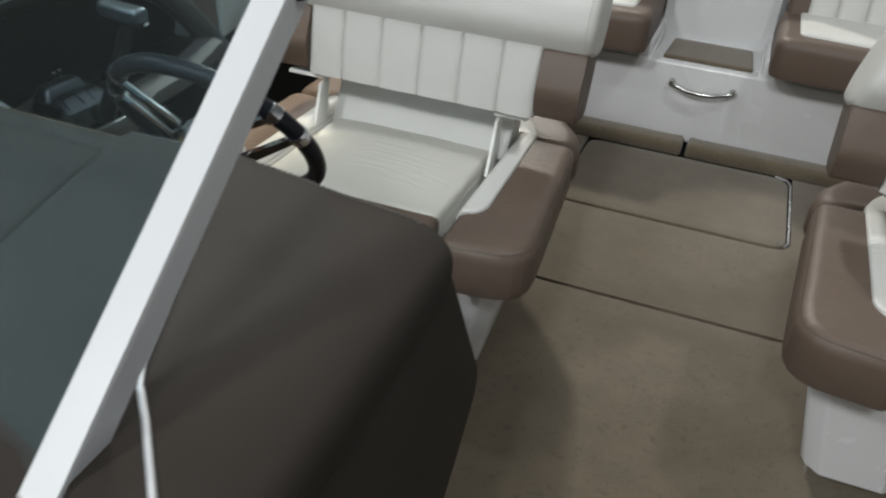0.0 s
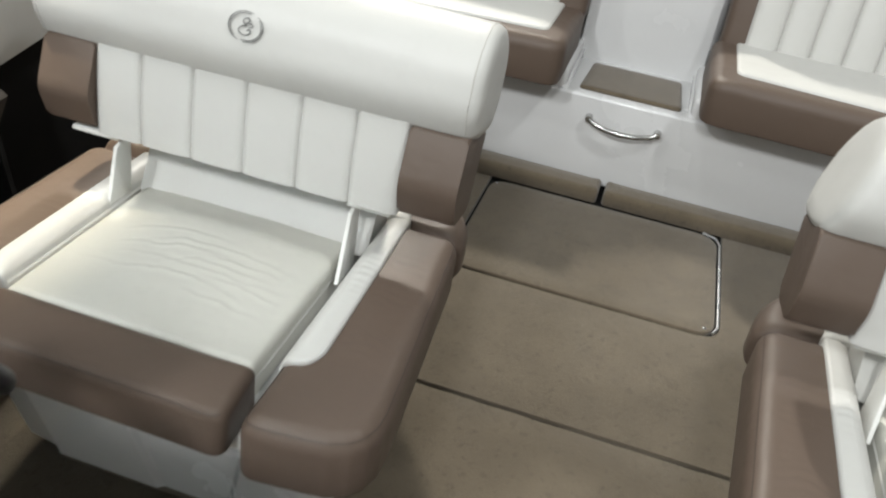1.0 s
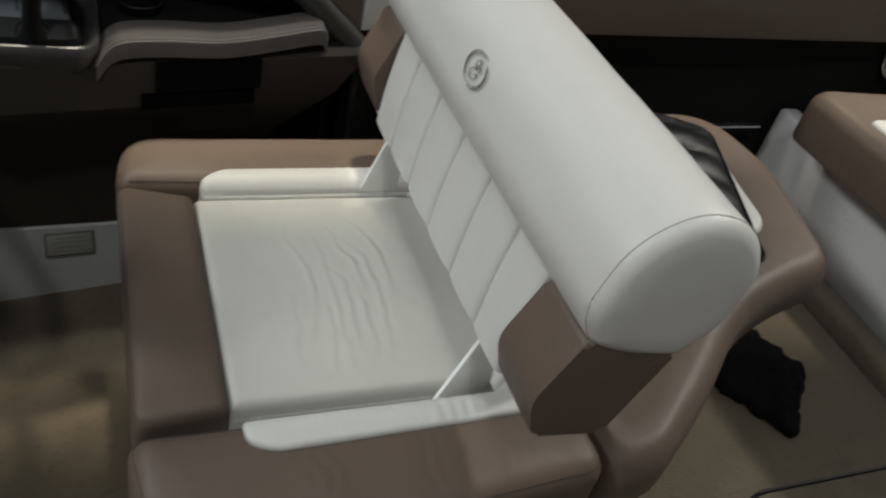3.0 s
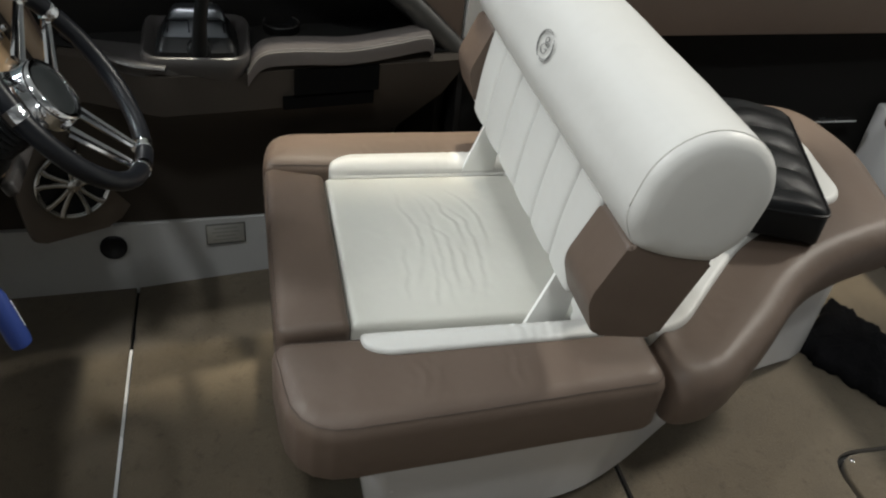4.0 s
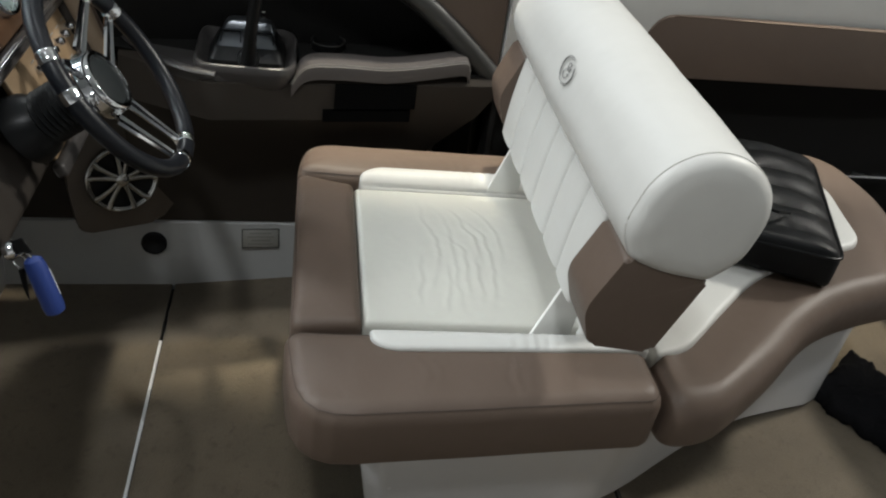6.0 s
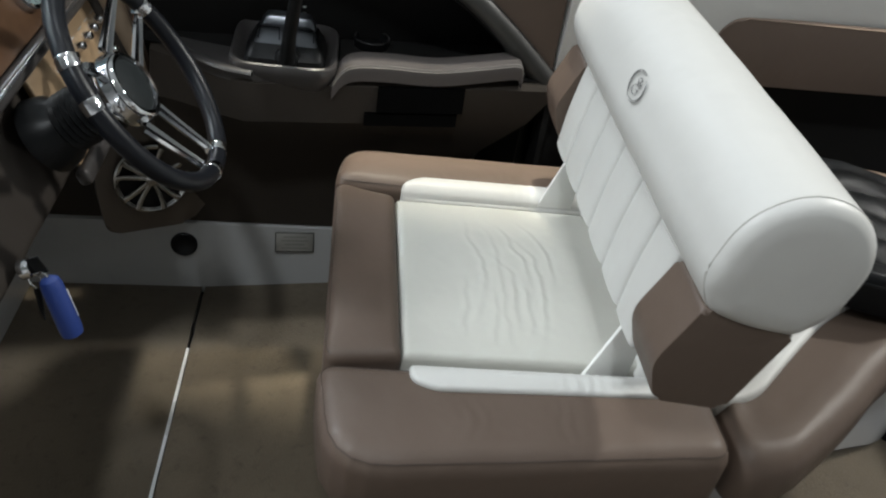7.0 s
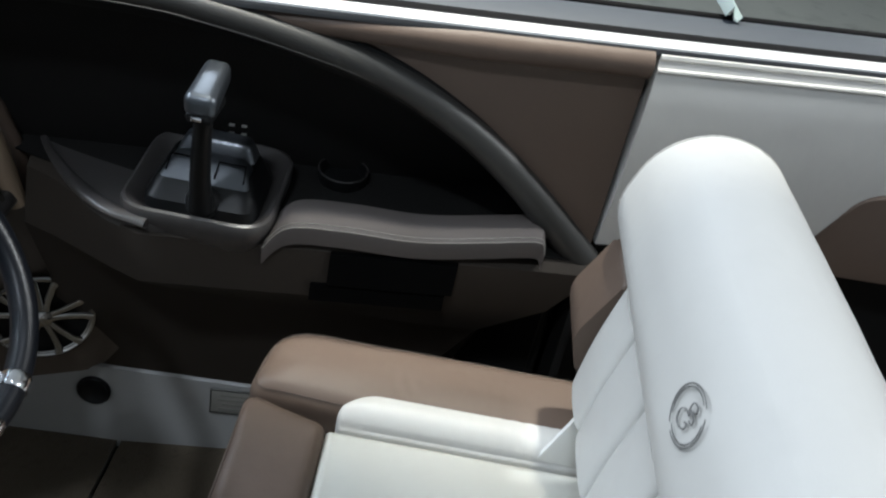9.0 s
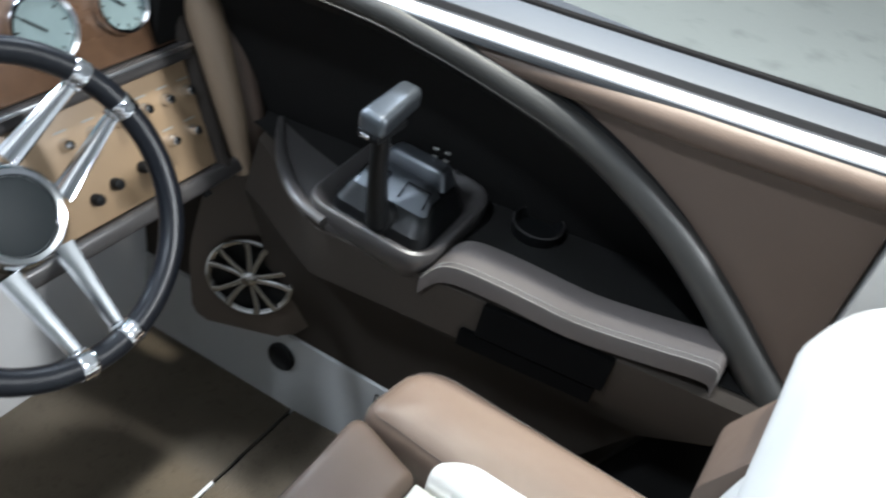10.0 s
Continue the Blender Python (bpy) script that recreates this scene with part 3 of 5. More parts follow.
# coaming cushion behind the helm
coam = empty_thing("coaming_cushion", "white padded coaming cushion with a brown vinyl insert", "cushion", at=(-0.66, 0.8, 0.6))
tagged(coam, kind="structure")
bm = sweep([(0.006, 0.937), (-0.012, 0.932), (-0.022, 0.916), (-0.031, 0.86), (-0.022, 0.70), (0.0, 0.605), (0.05, 0.60), (0.06, 0.92)], spaced(0.036, 1.95, 20), sheer)
part("padding", bm, WHITE, coam)
part("piping", tube([sheer(s, -0.013, 0.930) for s in spaced(0.036, 1.95, 20)], 0.006, 8), WHITE, coam, "white piped edge")
loop = smooth_loop([(0.37, 0.606, 0.01), (1.95, 0.606, 0.01), (1.95, 0.775, 0.01), (0.44, 0.775, 0.05)])
bm = prism(loop, 0, 0.03, 0.006)
for v in bm.verts:
    k = max(0.0, min(1.0, (v.co.y - 0.615) / 0.16))
    v.co = side(v.co.x, -0.034 * k - 0.004 * (1 - k) + (v.co.z) * 0.8, v.co.y)
part("piping", tube([sheer(s, -0.0225, 0.914) for s in spaced(0.036, 1.95, 20)], 0.004, 8), WHITE, coam, "white piped edge")
part("insert", bm, BROWN, coam, "brown vinyl insert")
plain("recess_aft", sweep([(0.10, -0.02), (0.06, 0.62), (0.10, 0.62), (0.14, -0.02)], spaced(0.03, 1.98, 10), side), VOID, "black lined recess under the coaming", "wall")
# added dark sheet, so the pale hull does not show through the gap
plain("recess_lining", sweep([(0.20, -0.05), (0.20, 0.60), (0.22, 0.60), (0.22, -0.05)], [-0.40, -0.18, 0.04], side), VOID, "black sheet added to keep the gap behind the side wall dark", "wall")
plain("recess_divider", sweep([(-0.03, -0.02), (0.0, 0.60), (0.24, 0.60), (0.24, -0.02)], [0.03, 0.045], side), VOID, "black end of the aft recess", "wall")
plain("recess_trim", ribbon([side(s, 0.03, 0.30) for s in spaced(1.05, 1.40, 5)], 0.02, 0.006), ALU, "bright trim strip in the aft recess", "trim")


# ---------------------------------------------------------------- helm seat
def build_seat():
    seat = empty_thing("helm_seat", "white and brown vinyl seat with flip backrest and rear lounge", "boat seat", "cockpit seats", at=(0, 0, 0))
    # moulded base
    loop = smooth_loop([(0.306, -0.255, 0.012), (0.282, 0.13, 0.1), (0.225, 0.26, 0.1), (0.105, 0.45, 0.15), (0.02, 0.61, 0.15), (-0.02, 0.76, 0.1), (-0.05, 0.90, 0.06), (-0.48, 0.92, 0.08), (-0.40, 0.2, 0.1), (-0.345, -0.262, 0.012), (-0.262, -0.276, 0.004), (-0.246, -0.290, 0.004), (-0.026, -0.290, 0.004), (-0.014, -0.280, 0.004), (0.120, -0.280, 0.004), (0.132, -0.290, 0.004), (0.266, -0.290, 0.008)])
    base = prism(loop, 0.018, 0.375, 0.006, 2)
    for v in base.verts:
        if v.co.z > 0.2 and v.co.y < 0.5:
            v.co.x += 0.075 * (1 if v.co.x > 0 else -1) * min(1.0, (0.5 - v.co.y) / 0.4)
            v.co.y += -0.05 if v.co.y < -0.2 else 0.0
    part("base", base, GEL, seat, "white moulded base")
    kick = prism(smooth_loop([(0.276, -0.225, 0.03), (0.25, 0.13, 0.1), (0.19, 0.26, 0.1), (0.08, 0.45, 0.15), (-0.02, 0.62, 0.1), (-0.08, 0.86, 0.06), (-0.44, 0.88, 0.06), (-0.31, -0.235, 0.03)]), -0.09, 0.020)
    part("kick_plinth", kick, CARPET, seat, "brown carpeted plinth")
    part("seat_pan", slab(-0.30, 0.30, -0.40, 0.16, 0.33, 0.372, 0.01), STEEL, seat, "white seat pan")

    # white seat cushion with creases
    nx, ny = 96, 180
    x0, x1, y0, y1, zt, zb = -0.272, 0.194, -0.326, 0.185, 0.446, 0.34
    creases = [
        [(-0.235, -0.195), (-0.142, -0.189), (-0.066, -0.170), (0.021, -0.174), (0.114, -0.199)],
        [(-0.205, -0.170), (-0.132, -0.141), (-0.039, -0.137), (0.072, -0.142), (0.170, -0.139)],
        [(-0.222, -0.158), (-0.160, -0.108), (-0.084, -0.068), (0.012, -0.063), (0.154, -0.077)],
        [(-0.100, -0.158), (-0.040, -0.118), (0.003, -0.116), (0.122, -0.122)],
        [(-0.061, -0.103), (0.042, -0.094), (0.145, -0.103)],
        [(-0.200, -0.128), (-0.130, -0.106), (-0.050, -0.086), (0.060, -0.084)],
        [(-0.225, -0.098), (-0.160, -0.052), (-0.090, -0.035), (0.010, -0.040)],
        [(-0.020, -0.205), (0.060, -0.212), (0.150, -0.222)],
        [(0.010, -0.150), (0.080, -0.158), (0.165, -0.168)],
    ]

    creases = [[(p.x, p.y) for p in curve([(a, b, 0.0) for a, b in line], 6)] for line in creases]

    def crease_z(x, y):
        z = 0.0
        for c, line in enumerate(creases):
            for a, b in zip(line, line[1:]):
                if a[0] <= x < b[0]:
                    t = (x - a[0]) / (b[0] - a[0])
                    yy = a[1] + (b[1] - a[1]) * t
                    fade = math.sin(math.pi * (x - line[0][0]) / (line[-1][0] - line[0][0]))
                    d = y - yy - 0.007 * noise.noise((x * 24, c * 7.3, 2.0)) - 0.0025 * noise.noise((x * 75, c * 3.1, 5.0))
                    fade = max(0.0, fade * (0.85 + 0.9 * noise.noise((x * 17, c * 5.7, 9.0))))
                    z += (0.00105 * math.exp(-((d / 0.0058) ** 2)) - 0.0008 * math.exp(-(((d - 0.009) / 0.0058) ** 2))) * fade
        return z

    bm = bmesh.new()
    grid = []
    for j in range(ny + 1):
        row = []
        for i in range(nx + 1):
            u, v = i / nx, j / ny
            x, y = x0 + (x1 - x0) * u, y0 + (y1 - y0) * v
            ex = min(u, 1 - u) * (x1 - x0)
            ey = min(v, 1 - v) * (y1 - y0)
            e = min(ex, ey)
            r = 0.014
            drop = 0.0 if e >= r else r - math.sqrt(max(0.0, r * r - (r - e) ** 2))
            crown = 0.008 * math.sin(math.pi * u) * math.sin(math.pi * min(1.0, 0.15 + v * 0.85))
            z = zt + crown - drop + crease_z(x, y) + 0.0012 * noise.noise((x * 9, y * 9, 3.0))
            row.append(bm.verts.new((x, y, z)))
        grid.append(row)
    for a, b in zip(grid, grid[1:]):
        for i in range(nx):
            bm.faces.new((a[i], a[i + 1], b[i + 1], b[i]))
    rim = [grid[0][i] for i in range(nx + 1)] + [grid[j][nx] for j in range(1, ny + 1)] + [grid[ny][i] for i in range(nx - 1, -1, -1)] + [grid[j][0] for j in range(ny - 1, 0, -1)]
    low = [bm.verts.new((v.co.x, v.co.y, zb)) for v in rim]
    for i in range(len(rim)):
        j = (i + 1) % len(rim)
        bm.faces.new((rim[i], rim[j], low[j], low[i]))
    bm.faces.new(low)
    part("cushion", bm, CREAM, seat, "off-white seat cushion with soft creases", sharp=60)
    part("piping", tube([(0.193, -0.32 + 0.045 * k, 0.414) for k in range(11)], 0.003, 6), WHITE, seat, "white piping")

    # brown front roll
    loop = smooth_loop([(-0.312, -0.452, 0.03), (0.212, -0.455, 0.03), (0.202, -0.327, 0.012), (-0.276, -0.327, 0.012)])
    front = pillow(loop, [(-0.21, -0.40), (0.13, -0.405)], 0.362, 0.456, r=0.022, r0=0.012, dome=0.001)
    part("front_roll", front, BROWN, seat, "brown front roll")

    def wrinkle(x, y):
        d = abs(x)
        across = math.exp(-((d - 0.335) / 0.055) ** 2)
        folds = sum(a * math.sin((y - c) * 290 + 5 * noise.noise((x * 22, y * 9, 1.5))) * math.exp(-((y - c) / w) ** 2) for c, w, a in ((-0.225, 0.024, 0.0009), (-0.085, 0.022, 0.0008), (0.02, 0.030, 0.0004)))
        return folds * across + 0.0012 * noise.noise((x * 13, y * 13, 0.5))

    def seam(loop, spine, z1, r, parent, zf=None, keep=None):
        """A thin stitched seam along the rounded upper edge of a cushion."""
        spine = [Vector(p) for p in spine]
        pts = []
        for p in resample(loop, 0.012):
            w = nearest(spine, p) - p
            q = p + w * min(0.9, 0.24 * r / max(w.length, 1e-6))
            if keep is None or keep(q):
                pts.append((q.x, q.y, z1 - 0.34 * r + (zf(q.x, q.y) if zf else 0.0) + 0.0008))
        part("seam", tube(pts, 0.0009, 5, closed=keep is None), VINYLSEAM, parent, "dark brown stitched seam")

    seam(loop, [(-0.21, -0.40), (0.13, -0.405)], 0.456, 0.022, seat, keep=lambda q: q.y < -0.437)

    # arms
    for sign in (1, -1):
        inner = 0.236 if sign > 0 else 0.280
        xo = 0.452 if sign > 0 else 0.464
        xb = 0.398 if sign > 0 else 0.462
        fi, fo = (-0.465, -0.447) if sign > 0 else (-0.455, -0.440)
        pts = [(inner + (0.0 if sign > 0 else 0.034), fi, 0.03), (xo - 0.006, fo, 0.12), (xb, 0.178, 0.035), (inner, 0.178, 0.02)]
        spine = [(inner + 0.100, -0.38), (inner + 0.085, 0.09)] if sign > 0 else [(inner + 0.095, -0.38), (inner + 0.085, 0.09)]
        z1 = 0.474 if sign > 0 else 0.460
        if sign < 0:
            pts = [(-x, y, r) for x, y, r in pts][::-1]
            spine = [(-x, y) for x, y in spine]
        arm = part("armrest", pillow(smooth_loop(pts), spine, 0.350, z1, r=0.036, r0=0.012, dome=0.003, seg=8, rings=9, step=0.006, zf=wrinkle), BROWN, seat, "brown padded armrest")
        seam(smooth_loop(pts), spine, z1, 0.036, arm, wrinkle)
        pts = [(inner - 0.004, -0.318, 0.01), (inner + 0.042, -0.322, 0.03), (inner + 0.062, -0.286, 0.04), (inner + 0.052, 0.176, 0.01), (inner - 0.004, 0.176, 0.005)]
        if sign < 0:
            pts = [(inner - 0.004, -0.315, 0.01), (inner + 0.018, -0.315, 0.03), (inner + 0.050, -0.278, 0.05), (inner + 0.053, 0.176, 0.01), (inner - 0.004, 0.176, 0.005)]
        spine = [(inner + 0.026, -0.27), (inner + 0.026, 0.15)]
        if sign < 0:
            pts = [(-x, y, r) for x, y, r in pts][::-1]
            spine = [(-x, y) for x, y in spine]

        def follow(x, y, sign=sign, inner=inner):
            d = abs(x) - inner
            return -(0.036 - math.sqrt(max(0.0, 0.036 ** 2 - (0.036 - max(0.0, min(d, 0.036))) ** 2))) * 0.7 + 0.0008 * math.sin(y * 300 + 3 * noise.noise((y * 20, x * 20, 0.0))) * math.exp(-((y + 0.03) / 0.065) ** 2)

        part("arm_inset", pillow(smooth_loop(pts), spine, 0.36, z1 + 0.010, r=0.008, r0=0.002, dome=0.002, zf=follow, step=0.005), WHITE, arm, "white arm inset")

    # backrest: pleated panel, brown ends, roll on top
    back = part("backrest", side_prism(smooth_loop([(0.0, 0.598, 0.01), (0.095, 0.582, 0.02), (0.143, 0.735, 0.01), (0.02, 0.766, 0.01)]), -0.306, 0.306), WHITE, seat, "white backrest panel")
    edges = [-0.306, -0.213, -0.107, 0.0, 0.107, 0.211, 0.306]
    for a, b in zip(edges, edges[1:]):
        n, h = 14, 8
        bm = bmesh.new()
        grid = []
        for j in range(h + 1):
            row = []
            for i in range(n + 1):
                u, v = i / n, j / h
                y = -0.004 + 0.020 * v - 0.007 * (max(0.0, math.sin(math.pi * u)) ** 0.3) - 0.004 * math.sin(math.pi * v)
                row.append(bm.verts.new((a + (b - a) * u, y, 0.596 + 0.174 * v)))
            grid.append(row)
        for p, q in zip(grid, grid[1:]):
            for i in range(n):
                bm.faces.new((p[i], p[i + 1], q[i + 1], q[i]))
        geo = bmesh.ops.extrude_face_region(bm, geom=bm.faces[:])
        for v in [g for g in geo["geom"] if isinstance(g, bmesh.types.BMVert)]:
            v.co.y = 0.03
        part("pleat", bm, WHITE, back, sharp=70)
    for sign in (1, -1):
        loop = smooth_loop([(-0.029, 0.672, 0.022), (-0.008, 0.604, 0.012), (0.098, 0.590, 0.012), (0.150, 0.735, 0.01), (0.012, 0.770, 0.01)])
        xs = (0.307, 0.414) if sign > 0 else (-0.414, -0.307)
        part("end_block", side_prism(loop, xs[0], xs[1], 0.008, 3), BROWN, back, "brown end block")
    roll = smooth_loop([(0.018, 0.762, 0.012), (-0.008, 0.815, 0.05), (0.016, 0.905, 0.06), (0.085, 0.948, 0.06), (0.165, 0.928, 0.05), (0.212, 0.862, 0.05), (0.190, 0.765, 0.04), (0.145, 0.728, 0.012), (0.07, 0.742, 0.03)])
    bm = bmesh.new()
    cx, cz = 0.10, 0.84
    rows = []
    roll = resample(roll, 0.012)
    stations = [(0.424, 0.0), (0.424, 0.60), (0.422, 0.82), (0.417, 0.925), (0.408, 0.98), (0.396, 1.0)]
    stations = [(-x - 0.012, f) for x, f in stations] + [(x, 1.0 + 0.025 * (1 - (x / 0.396) ** 2)) for x in spaced(-0.38, 0.38, 41)] + stations[::-1]

    def give(x, p):
        return 1 + 0.018 * noise.noise((x * 5, p.x * 9, p.y * 9)) + 0.008 * noise.noise((x * 14, p.x * 17, p.y * 17 + 4))

    for x, f in stations:
        ring = []
        for p in roll:
            soft = f * give(x, p)
            ring.append(bm.verts.new((x, cx + (p.x - cx) * soft, cz + (p.y - cz) * soft)))
        rows.append(ring)
    for a, b in zip(rows, rows[1:]):
        for k in range(len(roll)):
            m = (k + 1) % len(roll)
            bm.faces.new((a[k], a[m], b[m], b[k]))
    top = part("top_roll", bm, WHITE, back, "white padded top roll", sharp=50)
    for x in (-0.415, 0.403):
        part("piping", tube([(x, cx + (p.x - cx) * 0.991 * give(x, p), cz + (p.y - cz) * 0.991 * give(x, p)) for p in roll], 0.0012, 6, closed=True), DARKTHREAD, back, "thin dark seam")
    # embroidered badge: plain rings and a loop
    badge = []
    front_n = Vector((0, -0.966, 0.258)).normalized()
    m = basis((0, 0.0026, 0.872), front_n)
    def oval(rx, ry, a0, a1, n=26):
        return [m @ Vector((rx * math.cos(t), ry * math.sin(t), 0.0008)) for t in (a0 + (a1 - a0) * k / n for k in range(n + 1))]
    gap = 1.05
    for rx, ry, a0, a1, w in ((0.0320, 0.0255, gap + 0.15, gap + 3.3, 0.0010), (0.0320, 0.0255, gap + 3.6, gap + 6.1, 0.0010), (0.0288, 0.0226, gap + 0.3, gap + 3.0, 0.0009), (0.0288, 0.0226, gap + 3.4, gap + 5.9, 0.0009)):
        line = oval(rx, ry, a0, a1)
        badge.append(tube(line, [w * (0.55 + 0.45 * math.sin(math.pi * k / (len(line) - 1))) for k in range(len(line))], 6))
    strokes = (
        ((0.10, 0.42), (0.34, 0.62), (0.12, 0.84), (-0.22, 0.66), (-0.16, 0.30), (0.10, 0.12), (-0.34, 0.00), (-0.58, -0.36), (-0.36, -0.76), (0.10, -0.78), (0.44, -0.46), (0.36, -0.22), (0.14, -0.34)),
        ((-0.16, 0.30), (0.16, 0.36), (0.52, 0.34), (0.60, 0.10), (0.34, 0.02)),
    )
    for points in strokes:
        line = curve([(x * 0.0215, y * 0.0175, 0.0008) for x, y in points], 5)
        badge.append(tube([m @ p for p in line], [0.0007 + 0.0004 * math.sin(k * 0.2) ** 2 for k in range(len(line))], 6))
    part("badge", joined(*badge), INK, back, "grey embroidered oval badge")
    part("back_board", side_prism(smooth_loop([(0.070, 0.43, 0.01), (0.088, 0.462, 0.015), (0.128, 0.540, 0.015), (0.134, 0.660, 0.003), (0.150, 0.660, 0.003), (0.188, 0.560, 0.01), (0.188, 0.40, 0.01)]), -0.278, 0.232, 0.004), WHITE, seat, "white ledge behind the cushion")
    # hinge plates and bar
    for x in (0.212, -0.285):
        plate = side_prism([(-0.030, 0.425), (0.014, 0.560), (0.060, 0.575), (0.050, 0.425)], x - 0.004, x + 0.004, 0.001)
        part("hinge_plate", plate, STEEL, seat, "white metal hinge plate")
    for x0, x1 in ((-0.378, -0.275), (0.204, 0.290)):
        part("hinge_bar", slab(x0, x1, 0.010, 0.05, 0.577, 0.587, 0.003), STEEL, seat, "white metal bar under the backrest")

    # rear lounge
    loop = smooth_loop([(0.402, 0.190, 0.04), (0.395, 0.285, 0.09), (0.285, 0.440, 0.15), (0.150, 0.590, 0.15), (0.080, 0.740, 0.15), (0.030, 0.925, 0.05), (-0.30, 1.02, 0.10), (-0.56, 0.97, 0.12), (-0.56, 0.70, 0.15), (-0.46, 0.45, 0.12), (-0.462, 0.190, 0.03)], n=8)
    spine = [(0.10, 0.32), (-0.05, 0.48), (-0.20, 0.66), (-0.24, 0.78)]

    def rise(x, y):
        return 0.02 * max(0.0, min(1.0, (y - 0.25) / 0.4))

    lounge = part("lounge", pillow(loop, spine, 0.345, 0.462, r=0.05, r0=0.02, dome=-0.012, seg=8, rings=6, zf=rise), BROWN, seat, "brown rear lounge cushion")
    loop = smooth_loop([(0.285, 0.192, 0.01), (0.262, 0.265, 0.06), (0.145, 0.385, 0.1), (0.04, 0.500, 0.1), (-0.03, 0.66, 0.1), (-0.085, 0.815, 0.04), (-0.32, 0.86, 0.06), (-0.42, 0.82, 0.06), (-0.40, 0.60, 0.1), (-0.34, 0.40, 0.1), (-0.33, 0.192, 0.01)], n=8)
    part("lounge_inset", pillow(loop, spine, 0.40, 0.470, r=0.012, r0=0.002, dome=0.004, seg=4, rings=6, zf=rise), WHITE, lounge, "white lounge inset")
    return seat


helm_seat = build_seat()
port_seat = copy_thing(helm_seat, Matrix.Translation((1.403, 0, 0)) @ Matrix.Diagonal((-1, 1, 1, 1)))
port_seat.name = "companion_seat"
for ob in port_seat.children_recursive:
    if ob.name.startswith("top_roll"):
        # its roll slants at the ends
        ob.data = ob.data.copy()
        for v in ob.data.vertices:
            k = max(0.0, v.co.z - 0.75)
            v.co.x -= 0.30 * k * v.co.x / 0.42
    elif ob.name.startswith("piping") and ob.parent.name.startswith("backrest"):
        bpy.data.objects.remove(ob)

# ---------------------------------------------------------------- bag and towel
bag = empty_thing("quilted_bag", "black quilted nylon bag lying on the rear lounge", "bag", at=(-0.15, 0.6, 0.48))
m = Matrix.Translation((-0.170, 0.555, 0.487)) @ Matrix.Rotation(radians(-20), 4, "Z") @ Matrix.Diagonal((1.06, 1.06, 1.15, 1))
body = pillow(smooth_loop([(-0.215, -0.155, 0.03), (0.215, -0.155, 0.03), (0.215, 0.155, 0.03), (-0.215, 0.155, 0.03)]), [(-0.08, 0), (0.08, 0)], 0.0, 0.075, r=0.018, r0=0.012, dome=0.008, seg=6, rings=8, step=0.014, zf=lambda x, y: 0.013 * abs(math.sin(x * 38 + 0.4 * math.sin(y * 21))) ** 0.6 * max(0.0, 1 - (y / 0.15) ** 4) - 0.004 + 0.004 * noise.noise((x * 14, y * 14, 1.0)))
part("body", move(body, m), NYLON, bag)
part("zip", move(tube([(-0.19, -0.158, 0.038), (0.0, -0.160, 0.038), (0.19, -0.158, 0.038)], 0.003, 6), m), BLACK, bag, "zip along the side")
part("edge_piping", move(tube([(p.x, p.y, 0.064) for p in smooth_loop([(-0.214, -0.154, 0.03), (0.214, -0.154, 0.03), (0.214, 0.154, 0.03), (-0.214, 0.154, 0.03)])], 0.0035, 8, closed=True), m), BLACK, bag, "piped edge")
part("strap", move(tube([(0.12, -0.05, 0.094), (0.155, -0.02, 0.106), (0.16, 0.02, 0.105), (0.13, 0.05, 0.094)], 0.003, 6), m), BLACK, bag, "thin strap loop")

def crumple(x, y):
    q = Vector((x * 16, y * 16, 2.0))
    return 0.016 * noise.noise(q) + 0.012 * noise.noise(q * 2.3) + 0.006 * noise.noise(q * 5.1)


loop = smooth_loop([(-0.232, 1.090, 0.03), (-0.085, 0.883, 0.03), (0.144, 1.003, 0.03), (-0.045, 1.188, 0.03)])
loop = resample(loop, 0.008)
middle = sum(loop, Vector((0, 0))) / len(loop)
loop = [middle + (p - middle) * (1.0 + 0.16 * noise.noise((p.x * 22, p.y * 22, 5.0)) + 0.06 * noise.noise((p.x * 70, p.y * 70, 1.0))) for p in loop]
bm = pillow(loop, [middle, middle + Vector((0.02, 0.02))], 0.002, 0.040, r=0.022, r0=0.004, dome=0.012, seg=6, rings=14, step=0.01, zf=crumple)
for v in bm.verts:
    v.co.z = max(v.co.z, 0.0015)
towel = part("towel", bm, CLOTH, sharp=50)
tagged(towel, "crumpled black cloth lying on the carpet behind the seat", "towel")


# ---------------------------------------------------------------- stern benches
base = empty_thing("stern_bench_base", "white moulded front of the stern bench with a central step", "bench base", at=(0.64, 1.7, 0))
tagged(base, kind="structure")
part("front_panel", slab(-0.80, 2.1, 1.490, 1.56, 0.02, 0.345, 0.012, 3), GEL, base)
for x0, x1 in ((-0.62, 0.418), (0.845, 2.1)):
    part("seat_box", slab(x0, x1, 1.50, 2.1, 0.33, 0.415, 0.02, 3), GEL, base)
part("step_tray", slab(0.40, 0.86, 1.495, 2.0, 0.32, 0.346, 0.012, 3), GEL, base)
part("step_back", side_prism(smooth_loop([(1.86, 0.33, 0.01), (1.93, 0.95, 0.04), (2.1, 0.95, 0.02), (2.1, 0.33, 0.01)]), 0.404, 0.863, 0.006), GEL, base)
for x0, x1 in ((0.404, 0.426), (0.838, 0.862)):
    part("step_cheek", side_prism(smooth_loop([(1.496, 0.33, 0.01), (1.496, 0.352, 0.01), (1.60, 0.372, 0.03), (1.90, 0.380, 0.02), (1.90, 0.33, 0.01)]), x0, x1, 0.006, 3), GEL, base)
plain("transom", slab(-0.84, 2.2, 2.1, 2.25, -0.1, 0.945, 0.02), GEL, "plain white moulded transom behind the bench", "wall")

